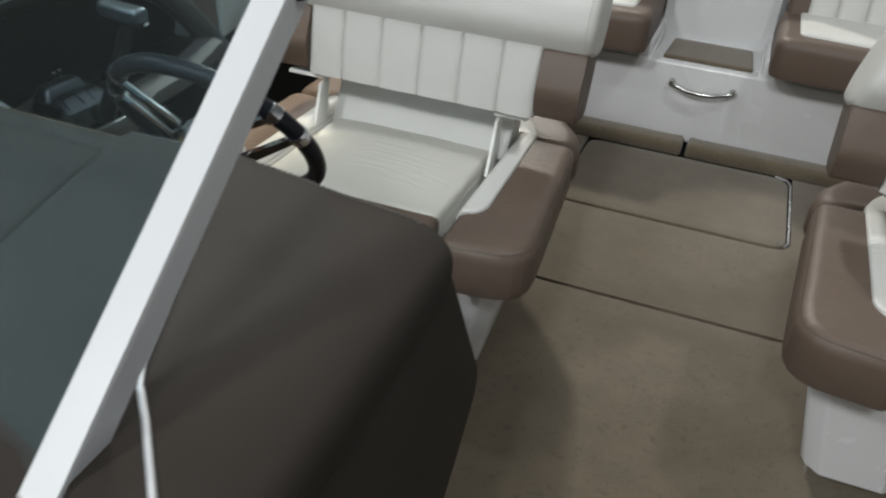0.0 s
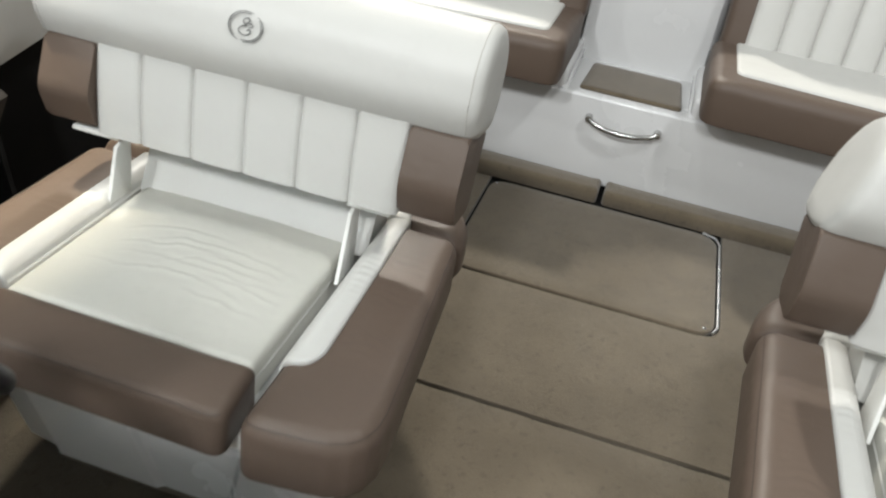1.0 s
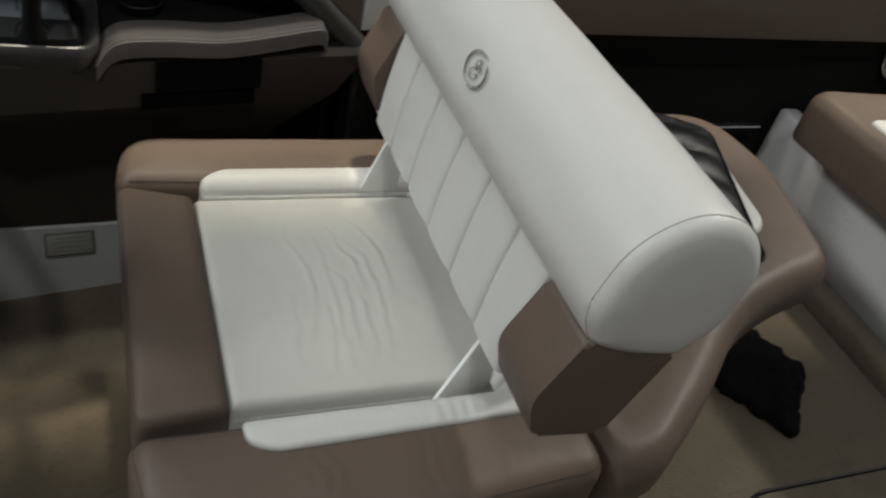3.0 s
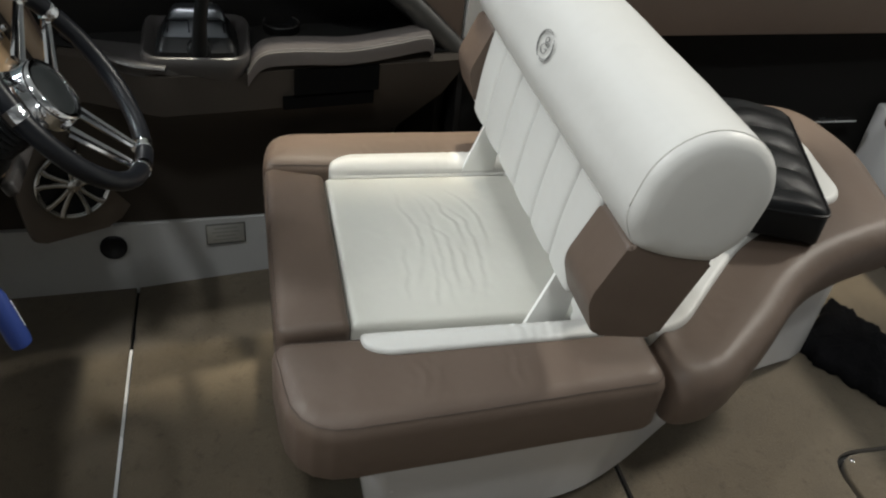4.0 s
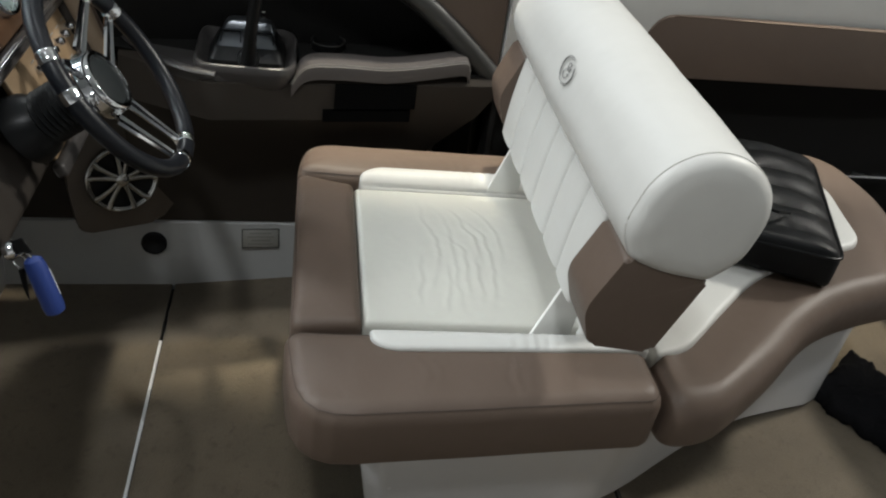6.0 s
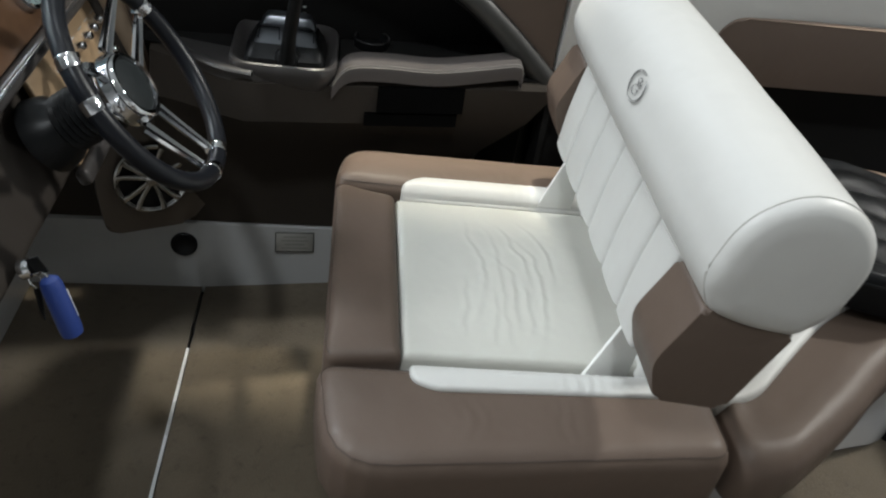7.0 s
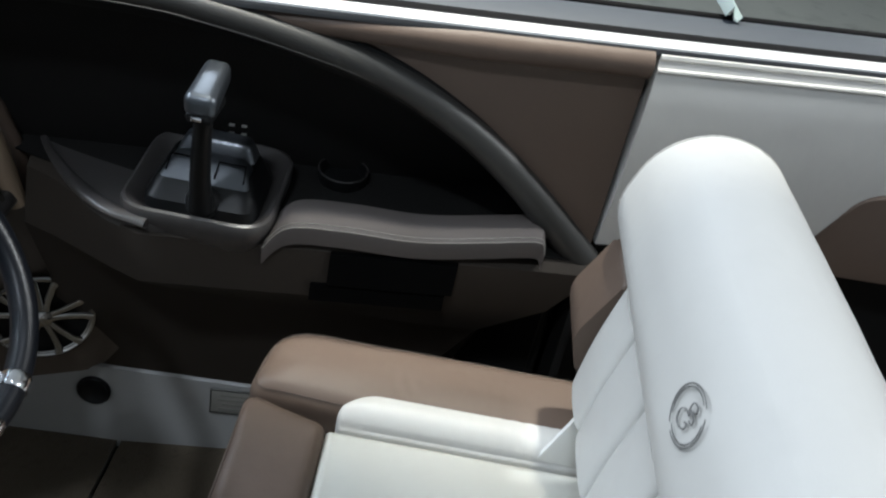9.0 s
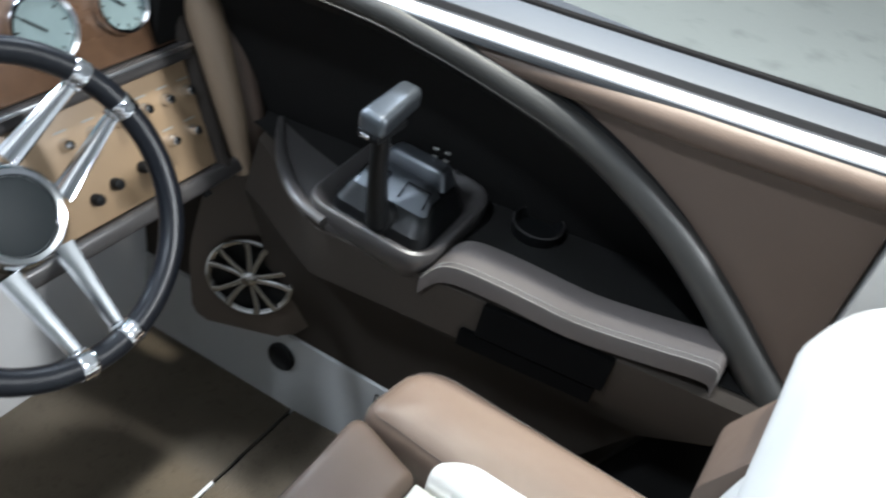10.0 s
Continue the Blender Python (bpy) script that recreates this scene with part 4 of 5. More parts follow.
mat_loop = smooth_loop([(0.462, 1.528, 0.015), (0.815, 1.528, 0.015), (0.802, 1.80, 0.02), (0.476, 1.80, 0.02)])
mat_bm = pillow(mat_loop, [(0.6, 1.66), (0.68, 1.66)], 0.346, 0.360, r=0.007, r0=0.002, dome=0.0, seg=3)
tagged(part("step_mat", mat_bm, CARPET), "brown carpet mat on the white step", "mat")
handle = empty_thing("grab_handle", "chrome grab handle on the white bench front", "handle", at=(0.64, 1.48, 0.26))
part("bar", tube([(0.522, 1.468, 0.270), (0.54, 1.455, 0.262), (0.59, 1.446, 0.252), (0.64, 1.444, 0.249), (0.69, 1.446, 0.252), (0.742, 1.455, 0.262), (0.760, 1.468, 0.270)], [0.008, 0.0085, 0.0095, 0.010, 0.0095, 0.0085, 0.008], 12), DIMCHROME, handle)
for x in (0.522, 0.760):
    part("foot", move(lathe([(0.013, 0), (0.013, 0.012), (0.010, 0.03)], 18), Matrix.Translation((x, 1.490, 0.270)) @ Matrix.Rotation(radians(90), 4, "X")), DIMCHROME, handle)


def stern_bench(name, x0, x1, cut, label):
    """x0 to x1 along the stern; cut: +1 where the end by the step is at x1, -1 where it is at x0."""
    bench = empty_thing(name, label, "bench seat", "stern benches", at=((x0 + x1) / 2, 1.6, 0.415))
    loop = smooth_loop([(x0, 1.295 if cut > 0 else 1.335, 0.055), (x1, 1.335 if cut > 0 else 1.295, 0.055), (x1, 1.80, 0.03), (x0, 1.80, 0.03)])
    body = part("seat_cushion", pillow(loop, [(x0 + 0.23, 1.56), (x1 - 0.23, 1.56)], 0.395, 0.548, r=0.042, r0=0.014, dome=0.0, seg=8), BROWN, bench, "brown seat cushion")
    e0, e1 = (0.172, 0.075) if cut > 0 else (0.075, 0.172)
    ya, yb = (1.348, 1.42) if cut > 0 else (1.42, 1.348)
    loop = smooth_loop([(x0 + e0, ya, 0.03), (x1 - e1, yb, 0.03), (x1 - e1, 1.80, 0.01), (x0 + e0, 1.80, 0.01)])
    part("seat_inset", pillow(loop, [(x0 + 0.32, 1.58), (x1 - 0.32, 1.58)], 0.50, 0.557, r=0.012, r0=0.002, dome=0.006, seg=4), WHITE, body, "white seat inset")
    # leaning backrest
    lean = Matrix.Translation((0, 1.725, 0.54)) @ Matrix.Rotation(radians(-14), 4, "X")
    back = part("backrest", move(slab(x0 + 0.02, x1 - 0.0, 0.02, 0.15, -0.02, 0.42, 0.03, 4), lean), BROWN, bench, "brown backrest shell")
    a, b = x0 + 0.13, x1 - 0.10
    if cut < 0:
        a, b = x0 + 0.10, x1 - 0.13
    n = max(3, round((b - a) / 0.105))
    for k in range(n):
        u0, u1 = a + (b - a) * k / n, a + (b - a) * (k + 1) / n
        bm = bmesh.new()
        grid = []
        for j in range(7):
            row = []
            for i in range(9):
                u, v = i / 8, j / 6
                row.append(bm.verts.new((u0 + (u1 - u0) * u, 0.016 - 0.014 * max(0.0, math.sin(math.pi * u)) ** 0.5 - 0.006 * math.sin(math.pi * v), -0.015 + 0.31 * v)))
            grid.append(row)
        for p, q in zip(grid, grid[1:]):
            for i in range(8):
                bm.faces.new((p[i], p[i + 1], q[i + 1], q[i]))
        geo = bmesh.ops.extrude_face_region(bm, geom=bm.faces[:])
        for v in [g for g in geo["geom"] if isinstance(g, bmesh.types.BMVert)]:
            v.co.y = 0.04
        part("pleat", move(bm, lean), WHITE, back, sharp=70)
    part("head_roll", move(slab(a - 0.02, b + 0.02, -0.03, 0.12, 0.295, 0.43, 0.05, 6), lean), WHITE, back, "white head roll")
    return bench


stern_bench("stern_bench", -0.575, 0.405, 1, "brown and white pleated bench seat at the stern")
stern_bench("stern_bench", 0.862, 1.95, -1, "brown and white pleated bench seat at the stern")


# ---------------------------------------------------------------- speakers
def speaker(at, normal, up, r, label):
    sp = empty_thing("speaker", label, "speaker", "cockpit speakers", at=at)
    m = basis(at, normal, up)
    part("cone", move(lathe([(r * 0.96, 0.0), (r * 0.96, 0.004), (r * 0.8, 0.003), (r * 0.3, -0.010 + 0.012), (0.001, 0.003)], 40), m), BLACK, sp, "black speaker cone")
    ring = []
    for rr, tr in ((0.96, 0.065), (0.90, 0.03)):
        ring.append(tube([Vector((r * rr * math.cos(t), r * rr * math.sin(t), 0.010)) for t in spaced(0, 2 * math.pi, 49)[:-1]], r * tr, 8, closed=True))
    part("ring", move(joined(*ring), m), DIMCHROME, sp, "chrome ring")
    for k in range(5):
        t = 2 * math.pi * k / 5 + 0.2
        arms = []
        for off in (-1, 1):
            arms.append(tube([Vector((r * f * math.cos(t + off * g), r * f * math.sin(t + off * g), 0.014)) for f, g in ((0.12, 0.3), (0.45, 0.20), (0.78, 0.22), (0.95, 0.27))], [r * 0.07, r * 0.068, r * 0.075, r * 0.10], 8, flat=0.5))
        part("spoke", move(joined(*arms), m), DIMCHROME, sp, "forked chrome spoke")
    part("hub", move(lathe([(r * 0.2, 0.008), (r * 0.19, 0.018), (r * 0.10, 0.022), (0.001, 0.022)], 24), m), DIMCHROME, sp, "chrome hub")
    return sp


# brown speaker panel beside the helm
SPK_N = Vector((0.90, 0.40, 0.13)).normalized()
spk_at = Vector((-0.578, -0.892, 0.247))
m = basis(spk_at - SPK_N * 0.012, SPK_N)
loop = smooth_loop([(-0.115, -0.142, 0.03), (0.085, -0.142, 0.03), (0.20, -0.01, 0.03), (0.07, 0.25, 0.02), (-0.09, 0.25, 0.04), (-0.13, 0.02, 0.05)])
plain("speaker_panel", move(prism(loop, -0.03, 0.010, 0.008, 3), m), SPKPANEL, "dark brown moulded panel round the helm speaker", "panel")
speaker(spk_at, SPK_N, (0, 0, 1), 0.088, "chrome spoked speaker in the brown panel beside the helm")
speaker(side(1.90, 0.042, 0.53), (1, -0.25, 0.1), (0, 0, 1), 0.085, "chrome spoked speaker in the black aft recess")

# drain and maker's plate in the toe wall
drain = empty_thing("drain_port", "round black port in the white toe wall", "port", at=(low_x(-0.83), -0.83, 0.025))
m = basis((low_x(-0.829) + 0.008, -0.829, 0.024), (1, 0.06, 0.16))
part("bowl", move(lathe([(0.034, 0.0), (0.034, 0.004), (0.030, 0.007), (0.026, 0.004), (0.001, 0.002)], 28), m), BLACK, drain)
plate = empty_thing("rating_plate", "small grey metal rating plate on the white toe wall", "plate", at=(low_x(-0.54), -0.545, 0.04))
m = basis((low_x(-0.545) + 0.008, -0.545, 0.044), (1, 0.1, 0.18))
part("plate", move(slab(-0.052, 0.052, -0.030, 0.030, 0, 0.003, 0.001), m), GREYPLATE, plate)
part("border", move(joined(*[tube(p, 0.0012, 5) for p in ([(-0.05, -0.028, 0.003), (0.05, -0.028, 0.003)], [(-0.05, 0.028, 0.003), (0.05, 0.028, 0.003)], [(-0.05, -0.028, 0.003), (-0.05, 0.028, 0.003)], [(0.05, -0.028, 0.003), (0.05, 0.028, 0.003)])]), m), BLACK, plate, "dark border")
for k in range(4):
    w = (0.030, 0.036, 0.026, 0.034)[k]
    part("text_bar", move(slab(-w, w, 0.014 - 0.011 * k, 0.018 - 0.011 * k, 0.003, 0.0036, 0), m), GREYTEXT, plate)


# ---------------------------------------------------------------- throttle
thr = empty_thing("throttle_control", "black and silver throttle lever in a satin bezel", "throttle", at=(-0.50, -0.565, 0.62))


def box_ring(x0, x1, y0, y1, r, z):
    return [Vector((p.x, p.y, z)) for p in smooth_loop([(x0, y0, r), (x1, y0, r), (x1, y1, r), (x0, y1, r)], n=6)]


def loft(rings, cap=True):
    bm = bmesh.new()
    rows = [[bm.verts.new(p) for p in ring] for ring in rings]
    for a, b in zip(rows, rows[1:]):
        for k in range(len(a)):
            j = (k + 1) % len(a)
            bm.faces.new((a[k], a[j], b[j], b[k]))
    bm.faces.new(rows[0][::-1])
    if cap:
        bm.faces.new(rows[-1])
    return bm


bezel = loft([box_ring(-0.640, -0.470, -0.675, -0.485, 0.04, 0.560), box_ring(-0.650, -0.454, -0.686, -0.474, 0.05, 0.585), box_ring(-0.657, -0.446, -0.693, -0.467, 0.052, 0.612), box_ring(-0.658, -0.445, -0.694, -0.466, 0.052, 0.626), box_ring(-0.656, -0.447, -0.692, -0.468, 0.051, 0.631), box_ring(-0.652, -0.451, -0.688, -0.472, 0.049, 0.633), box_ring(-0.648, -0.455, -0.684, -0.476, 0.047, 0.631), box_ring(-0.632, -0.466, -0.674, -0.486, 0.040, 0.620), box_ring(-0.614, -0.474, -0.664, -0.496, 0.032, 0.612)])
for v in bezel.verts:
    v.co.z += 0.10 * max(0.0, -0.50 - v.co.x) if v.co.z > 0.6 else 0.0
part("bezel", bezel, SATIN, thr, "satin grey brown bezel")
housing = loft([box_ring(-0.616, -0.476, -0.664, -0.494, 0.03, 0.595), box_ring(-0.612, -0.481, -0.660, -0.497, 0.028, 0.630), box_ring(-0.606, -0.503, -0.650, -0.506, 0.024, 0.650), box_ring(-0.604, -0.516, -0.644, -0.512, 0.020, 0.660), box_ring(-0.602, -0.522, -0.642, -0.514, 0.020, 0.664)])
for v in housing.verts:
    v.co.y = -0.578 + (v.co.y + 0.578) * 1.04
part("housing", housing, BLACK, thr, "glossy black housing")
# two silver covers, one above the other, parted by a black groove
for x0, x1, z0, z1, w, slope in ((-0.560, -0.506, 0.654, 0.678, 0.067, 0.030), (-0.606, -0.563, 0.660, 0.691, 0.062, 0.012)):
    rings = []
    for u, d in ((0.0, 0.0), (0.5, 0.001), (0.8, 0.003), (0.93, 0.006), (1.0, 0.012)):
        rings.append(box_ring(x0 + d * 0.3, x1 - slope * u - d * 0.6, -0.578 - w + d + 0.010 * u, -0.578 + w - d - 0.010 * u, 0.010, z0 + (z1 - z0) * u))
    part("cover_plate", loft(rings), COVERMETAL, thr, "satin silver cover plate")
for s in (-1, 1):
    y0 = -0.578 + s * 0.036
    part("cover_groove", tube([(-0.512, y0 - 0.022, 0.6625), (-0.533, y0 - 0.020, 0.6800), (-0.533, y0 + 0.020, 0.6800), (-0.512, y0 + 0.022, 0.6625)], 0.0013, 6), DEEP, thr, "black groove in the cover")
part("pivot", move(move(lathe([(0.026, -0.018), (0.027, 0.0), (0.022, 0.012), (0.010, 0.017), (0.001, 0.017)], 24), Matrix.Rotation(radians(65), 4, "Y")), Matrix.Translation((-0.490, -0.573, 0.632))), BLACK, thr, "round black pivot")
LEVER = [Vector((-0.478, -0.572, 0.632)), Vector((-0.455, -0.567, 0.706)), Vector((-0.430, -0.557, 0.776)), Vector((-0.412, -0.548, 0.844))]
part("lever", tube(LEVER, [0.017, 0.0145, 0.013, 0.012], 12, flat=1.1), BLACK, thr, "black lever arm")
grip = slab(-0.474, -0.376, -0.5705, -0.5325, 0.846, 0.878, 0.011, 6)
for v in grip.verts:
    k = (v.co.x + 0.425) / 0.05
    v.co.y = -0.5515 + (v.co.y + 0.5515) * (1.0 + 0.10 * k) + 0.002 * k + 0.005
    v.co.z -= 0.004 * k + 0.004
part("grip", grip, GRIPMETAL, thr, "satin silver grip")
part("grip_base", slab(-0.440, -0.375, -0.562, -0.528, 0.832, 0.846, 0.005, 2), BLACK, thr, "black underside of the grip")
part("trim_button", slab(-0.3735, -0.3695, -0.553, -0.539, 0.839, 0.845, 0.0015), CHROME, thr, "small chrome button")
sweep_edge = curve([(-0.606, -0.864, 0.0), (-0.560, -0.826, 0.0), (-0.505, -0.770, 0.0), (-0.462, -0.705, 0.0), (-0.447, -0.640, 0.0)], 5)
loop = [(p.x, p.y) for p in sweep_edge] + [(-0.455, -0.59), (-0.565, -0.59), (-0.560, -0.692), (-0.580, -0.775)]
ledge = empty_thing("ledge_sweep", "satin grey brown sweep of the ledge up to the dash", "trim", at=(-0.52, -0.72, 0.6))
tagged(ledge, kind="structure")
part("tray", prism(loop, 0.585, 0.611, 0.003), SATIN, ledge, "satin tray")
part("rim", tube([(p.x + 0.002, p.y, 0.611 + 0.004 * (1 - k / 20)) for k, p in enumerate(sweep_edge)], [0.005 + 0.008 * min(1.0, k / 12) for k in range(21)], 12, flat=0.6), SATIN, ledge, "satin rim")
cup = empty_thing("cup_holder", "dark cup holder with a thin satin rim in the recess", "cup holder", at=(-0.64, -0.40, 0.60))
part("well", move(lathe([(0.040, 0.0), (0.042, 0.020), (0.038, 0.022), (0.034, 0.004), (0.001, 0.003)], 28), Matrix.Translation((-0.665, -0.392, 0.604))), BLACK, cup)
part("rim", move(tube([Vector((0.041 * math.cos(t), 0.041 * math.sin(t), 0.022)) for t in spaced(0, 2 * math.pi, 33)[:-1]], 0.0014, 6, closed=True), Matrix.Translation((-0.665, -0.392, 0.604))), SATIN, cup, "thin satin rim")
decal = empty_thing("control_decal", "small pale marks on the black recess wall", "decal", at=side(-0.55, 0.10, 0.69))
for k in range(4):
    s, z = -0.570 + 0.019 * (k % 2), 0.700 - 0.014 * (k // 2)
    part("text_bar", sweep([(0.094, z), (0.094, z + 0.003), (0.098, z + 0.003), (0.098, z)], [s, s + 0.008], side), GREYPLATE, decal)


# ---------------------------------------------------------------- helm console and dash
helm = empty_thing("helm_console", "dark brown stitched vinyl helm console with switch and gauge panels", "helm console", at=(-0.05, -1.3, -0.11))
tagged(helm, kind="structure")
profile = [(-1.95, 0.62, 0.02), (-1.55, 0.83, 0.05), (-1.13, 0.888, 0.02), (-1.100, 0.874, 0.012), (-1.062, 0.862, 0.01), (-0.915, 0.535, 0.02), (-0.955, 0.505, 0.02), (-1.30, 0.48, 0.02), (-1.95, 0.40, 0.01)]
part("dash_body", side_prism(smooth_loop(profile), -0.54, 0.398, 0.004), DASH, helm)
cheek = smooth_loop([(-1.95, 0.64, 0.02), (-1.56, 0.85, 0.05), (-1.17, 0.878, 0.03), (-1.105, 0.862, 0.06), (-0.893, 0.535, 0.08), (-0.960, 0.450, 0.06), (-1.10, 0.30, 0.1), (-1.22, 0.05, 0.1), (-1.25, -0.112, 0.01), (-1.95, -0.112, 0.01)])


def drawn_in(loop, d):
    """The outline moved d inwards; the loop runs clockwise."""
    out = []
    for a, p, b in zip(loop[-1:] + loop[:-1], loop, loop[1:] + loop[:1]):
        t = (Vector(b) - Vector(a)).normalized()
        out.append(Vector((p[0] + t.y * d, p[1] - t.x * d)))
    return out


rows, bm = [], bmesh.new()
for x, d in ((0.396, 0.0), (0.464, 0.0), (0.473, 0.002), (0.479, 0.006), (0.483, 0.012), (0.485, 0.020)):
    rows.append([bm.verts.new((x, p[0], p[1])) for p in drawn_in(cheek, d)])
for a, b in zip(rows, rows[1:]):
    for k in range(len(a)):
        j = (k + 1) % len(a)
        bm.faces.new((a[k], a[j], b[j], b[k]))
bm.faces.new(rows[0][::-1])
bm.faces.new(rows[-1])
part("end_cheek", bm, DASH, helm, "dark brown end cheek")


def clamp01(v):
    return max(0.0, min(1.0, v))


def rear_edge(x):
    return -1.092 - 0.033 * clamp01((0.49 - x) / 0.43)


def cover_z(x, y):
    """Height of the dash cover: it falls forward, rolls over at its edges and is crowned over the gauges."""
    k = clamp01((0.45 - x) / 0.27)
    crown = 0.034 * k * k * (3 - 2 * k)
    return 0.908 + crown + 0.0434 * (y + 1.12) - 0.5 * max(0.0, -1.57 - y) - 0.010 * max(0.0, (y - rear_edge(x) + 0.062) / 0.06) ** 2 - 0.030 * max(0.0, (x - 0.410) / 0.083) ** 2


right_lid = smooth_loop([(0.245, -1.95, 0.01), (0.492, -1.95, 0.01), (0.492, -1.092, 0.045), (0.063, rear_edge(0.063), 0.02)], n=8)
lid = pillow(right_lid, [(0.30, -1.75), (0.32, -1.30)], -0.056, 0.0, r=0.018, r0=0.004, dome=0.0, rings=14, seg=5, zf=cover_z, step=0.025)
part("dash_cover", lid, DASH, helm, "dark stitched dash cover")
left_lid = smooth_loop([(-0.545, -1.95, 0.01), (0.226, -1.95, 0.01), (0.045, -1.128, 0.02), (-0.545, -1.128, 0.03)], n=8)
lid = pillow(left_lid, [(-0.35, -1.5), (-0.10, -1.5)], -0.05, 0.0, r=0.016, r0=0.004, dome=0.0, rings=10, seg=5, zf=lambda x, y: 0.912 + 0.0434 * (y + 1.12) - 0.5 * max(0.0, -1.57 - y) - 0.008 * max(0.0, (y + 1.19) / 0.06) ** 2, step=0.03)
part("dash_cover", lid, DASH, helm, "dark stitched dash cover over the gauges")
stitches = []
for x in spaced(0.075, 0.440, 54):
    y = rear_edge(x) - 0.013 - 0.030 * clamp01((x - 0.43) / 0.03) ** 2
    stitches.append(tube([(x, y - 0.001, cover_z(x, y) + 0.0002), (x + 0.0048, y + 0.001, cover_z(x + 0.0048, y) + 0.0002)], 0.0010, 5))
part("stitching", joined(*stitches), DASHTHREAD, helm, "brown stitching")
part("brow", tube([(-0.535, -1.088, 0.868), (-0.25, -1.088, 0.868), (0.045, -1.088, 0.868)], 0.024, 14), DASH, helm, "dark padded brow over the gauges")
part("cover_seam", tube([(0.054, -1.135, 0.868), (0.094, -1.31, 0.868), (0.158, -1.60, 0.858)], 0.010, 6), BLACK, helm, "dark gap between the covers")
part("bulkhead", slab(-0.62, 0.43, -1.26, -1.215, -0.13, 0.50, 0.008), GEL, helm, "white footwell bulkhead")
part("under_dash", side_prism([(-1.24, 0.47), (-0.97, 0.497), (-0.97, 0.505), (-1.24, 0.49)], -0.56, 0.43), LINER, helm, "grey white underside")
UP = Vector((0, -0.4096, 0.9123)).normalized()
FACE = Vector((0, 0.9123, 0.4096)).normalized()


def on_dash(x, v, d=0.0):
    """A place on the sloping face: x across, v metres up the slope from its lower edge, d proud."""
    return Vector((x, -0.905, 0.545)) + UP * v + FACE * d


def dash_slab(x0, x1, v0, v1, d0, d1, bevel=0.003):
    bm = slab(x0, x1, v0, v1, d0, d1, bevel, 3)
    return move(bm, Matrix.Translation((0, -0.905, 0.545)) @ Matrix((Vector((1, 0, 0)), UP, FACE)).transposed().to_4x4())


part("switch_panel", dash_slab(-0.490, -0.12, 0.010, 0.185, 0.0, 0.012), TANPANEL, helm, "tan switch panel")
part("lower_bar", dash_slab(-0.535, -0.10, -0.022, 0.008, 0.0, 0.024, 0.008), SATIN, helm, "dark satin lower rail")
part("upper_bar", dash_slab(-0.500, 0.02, 0.186, 0.212, 0.0, 0.028, 0.008), SATIN, helm, "satin rail between the panels")
part("bar_line", dash_slab(-0.498, 0.02, 0.203, 0.209, 0.027, 0.031, 0.001), ALU, helm, "bright line on the rail")
part("gauge_panel", dash_slab(-0.490, 0.02, 0.214, 0.352, 0.0, 0.010), WOOD, helm, "burl wood gauge panel")
post = tube([on_dash(-0.538, v, d) for v, d in ((-0.03, 0.01), (0.06, 0.022), (0.18, 0.03), (0.30, 0.03), (0.40, 0.01))], [0.015, 0.024, 0.030, 0.033, 0.033], 14, flat=1.0)
part("cowl_post", post, TAN, helm, "tan padded cowl edge")
part("cowl_inner", tube([on_dash(-0.500, v, 0.012) for v in (0.0, 0.1, 0.2, 0.3, 0.37)], 0.013, 10), DASH, helm, "dark inner edge of the cowl")
part("cowl_outer", tube([on_dash(-0.584, v, d) for v, d in ((-0.06, 0.0), (0.06, 0.012), (0.18, 0.02), (0.30, 0.02), (0.40, 0.0))], [0.018, 0.027, 0.030, 0.030, 0.030], 12), BROWN, helm, "brown outer edge of the cowl")
for v, xs in ((0.140, (-0.474, -0.432, -0.390, -0.342, -0.296, -0.25)), (0.078, (-0.462, -0.418))):
    for x in xs:
        sw = part("toggle_switch", move(lathe([(0.010, 0.0), (0.010, 0.004), (0.0085, 0.008), (0.0085, 0.013), (0.006, 0.017), (0.001, 0.018)], 16), basis(on_dash(x, v, 0.012), FACE)), CHROME, helm, "chrome push switch")
        part("text_bar", dash_slab(x - 0.010, x + 0.010, v + 0.017, v + 0.020, 0.012, 0.0126, 0), GREYPLATE, sw)
for x, v in ((-0.352, 0.062), (-0.300, 0.058), (-0.262, 0.050)):
    part("knob", move(lathe([(0.009, 0.0), (0.009, 0.012), (0.007, 0.016), (0.001, 0.017)], 14), basis(on_dash(x, v, 0.012), FACE)), BLACK, helm, "small black knob")
part("light_stalk", tube([on_dash(-0.455, -0.02, 0.0), on_dash(-0.455, -0.036, 0.006)], 0.008, 10), BLACK, helm, "black courtesy lamp stub")
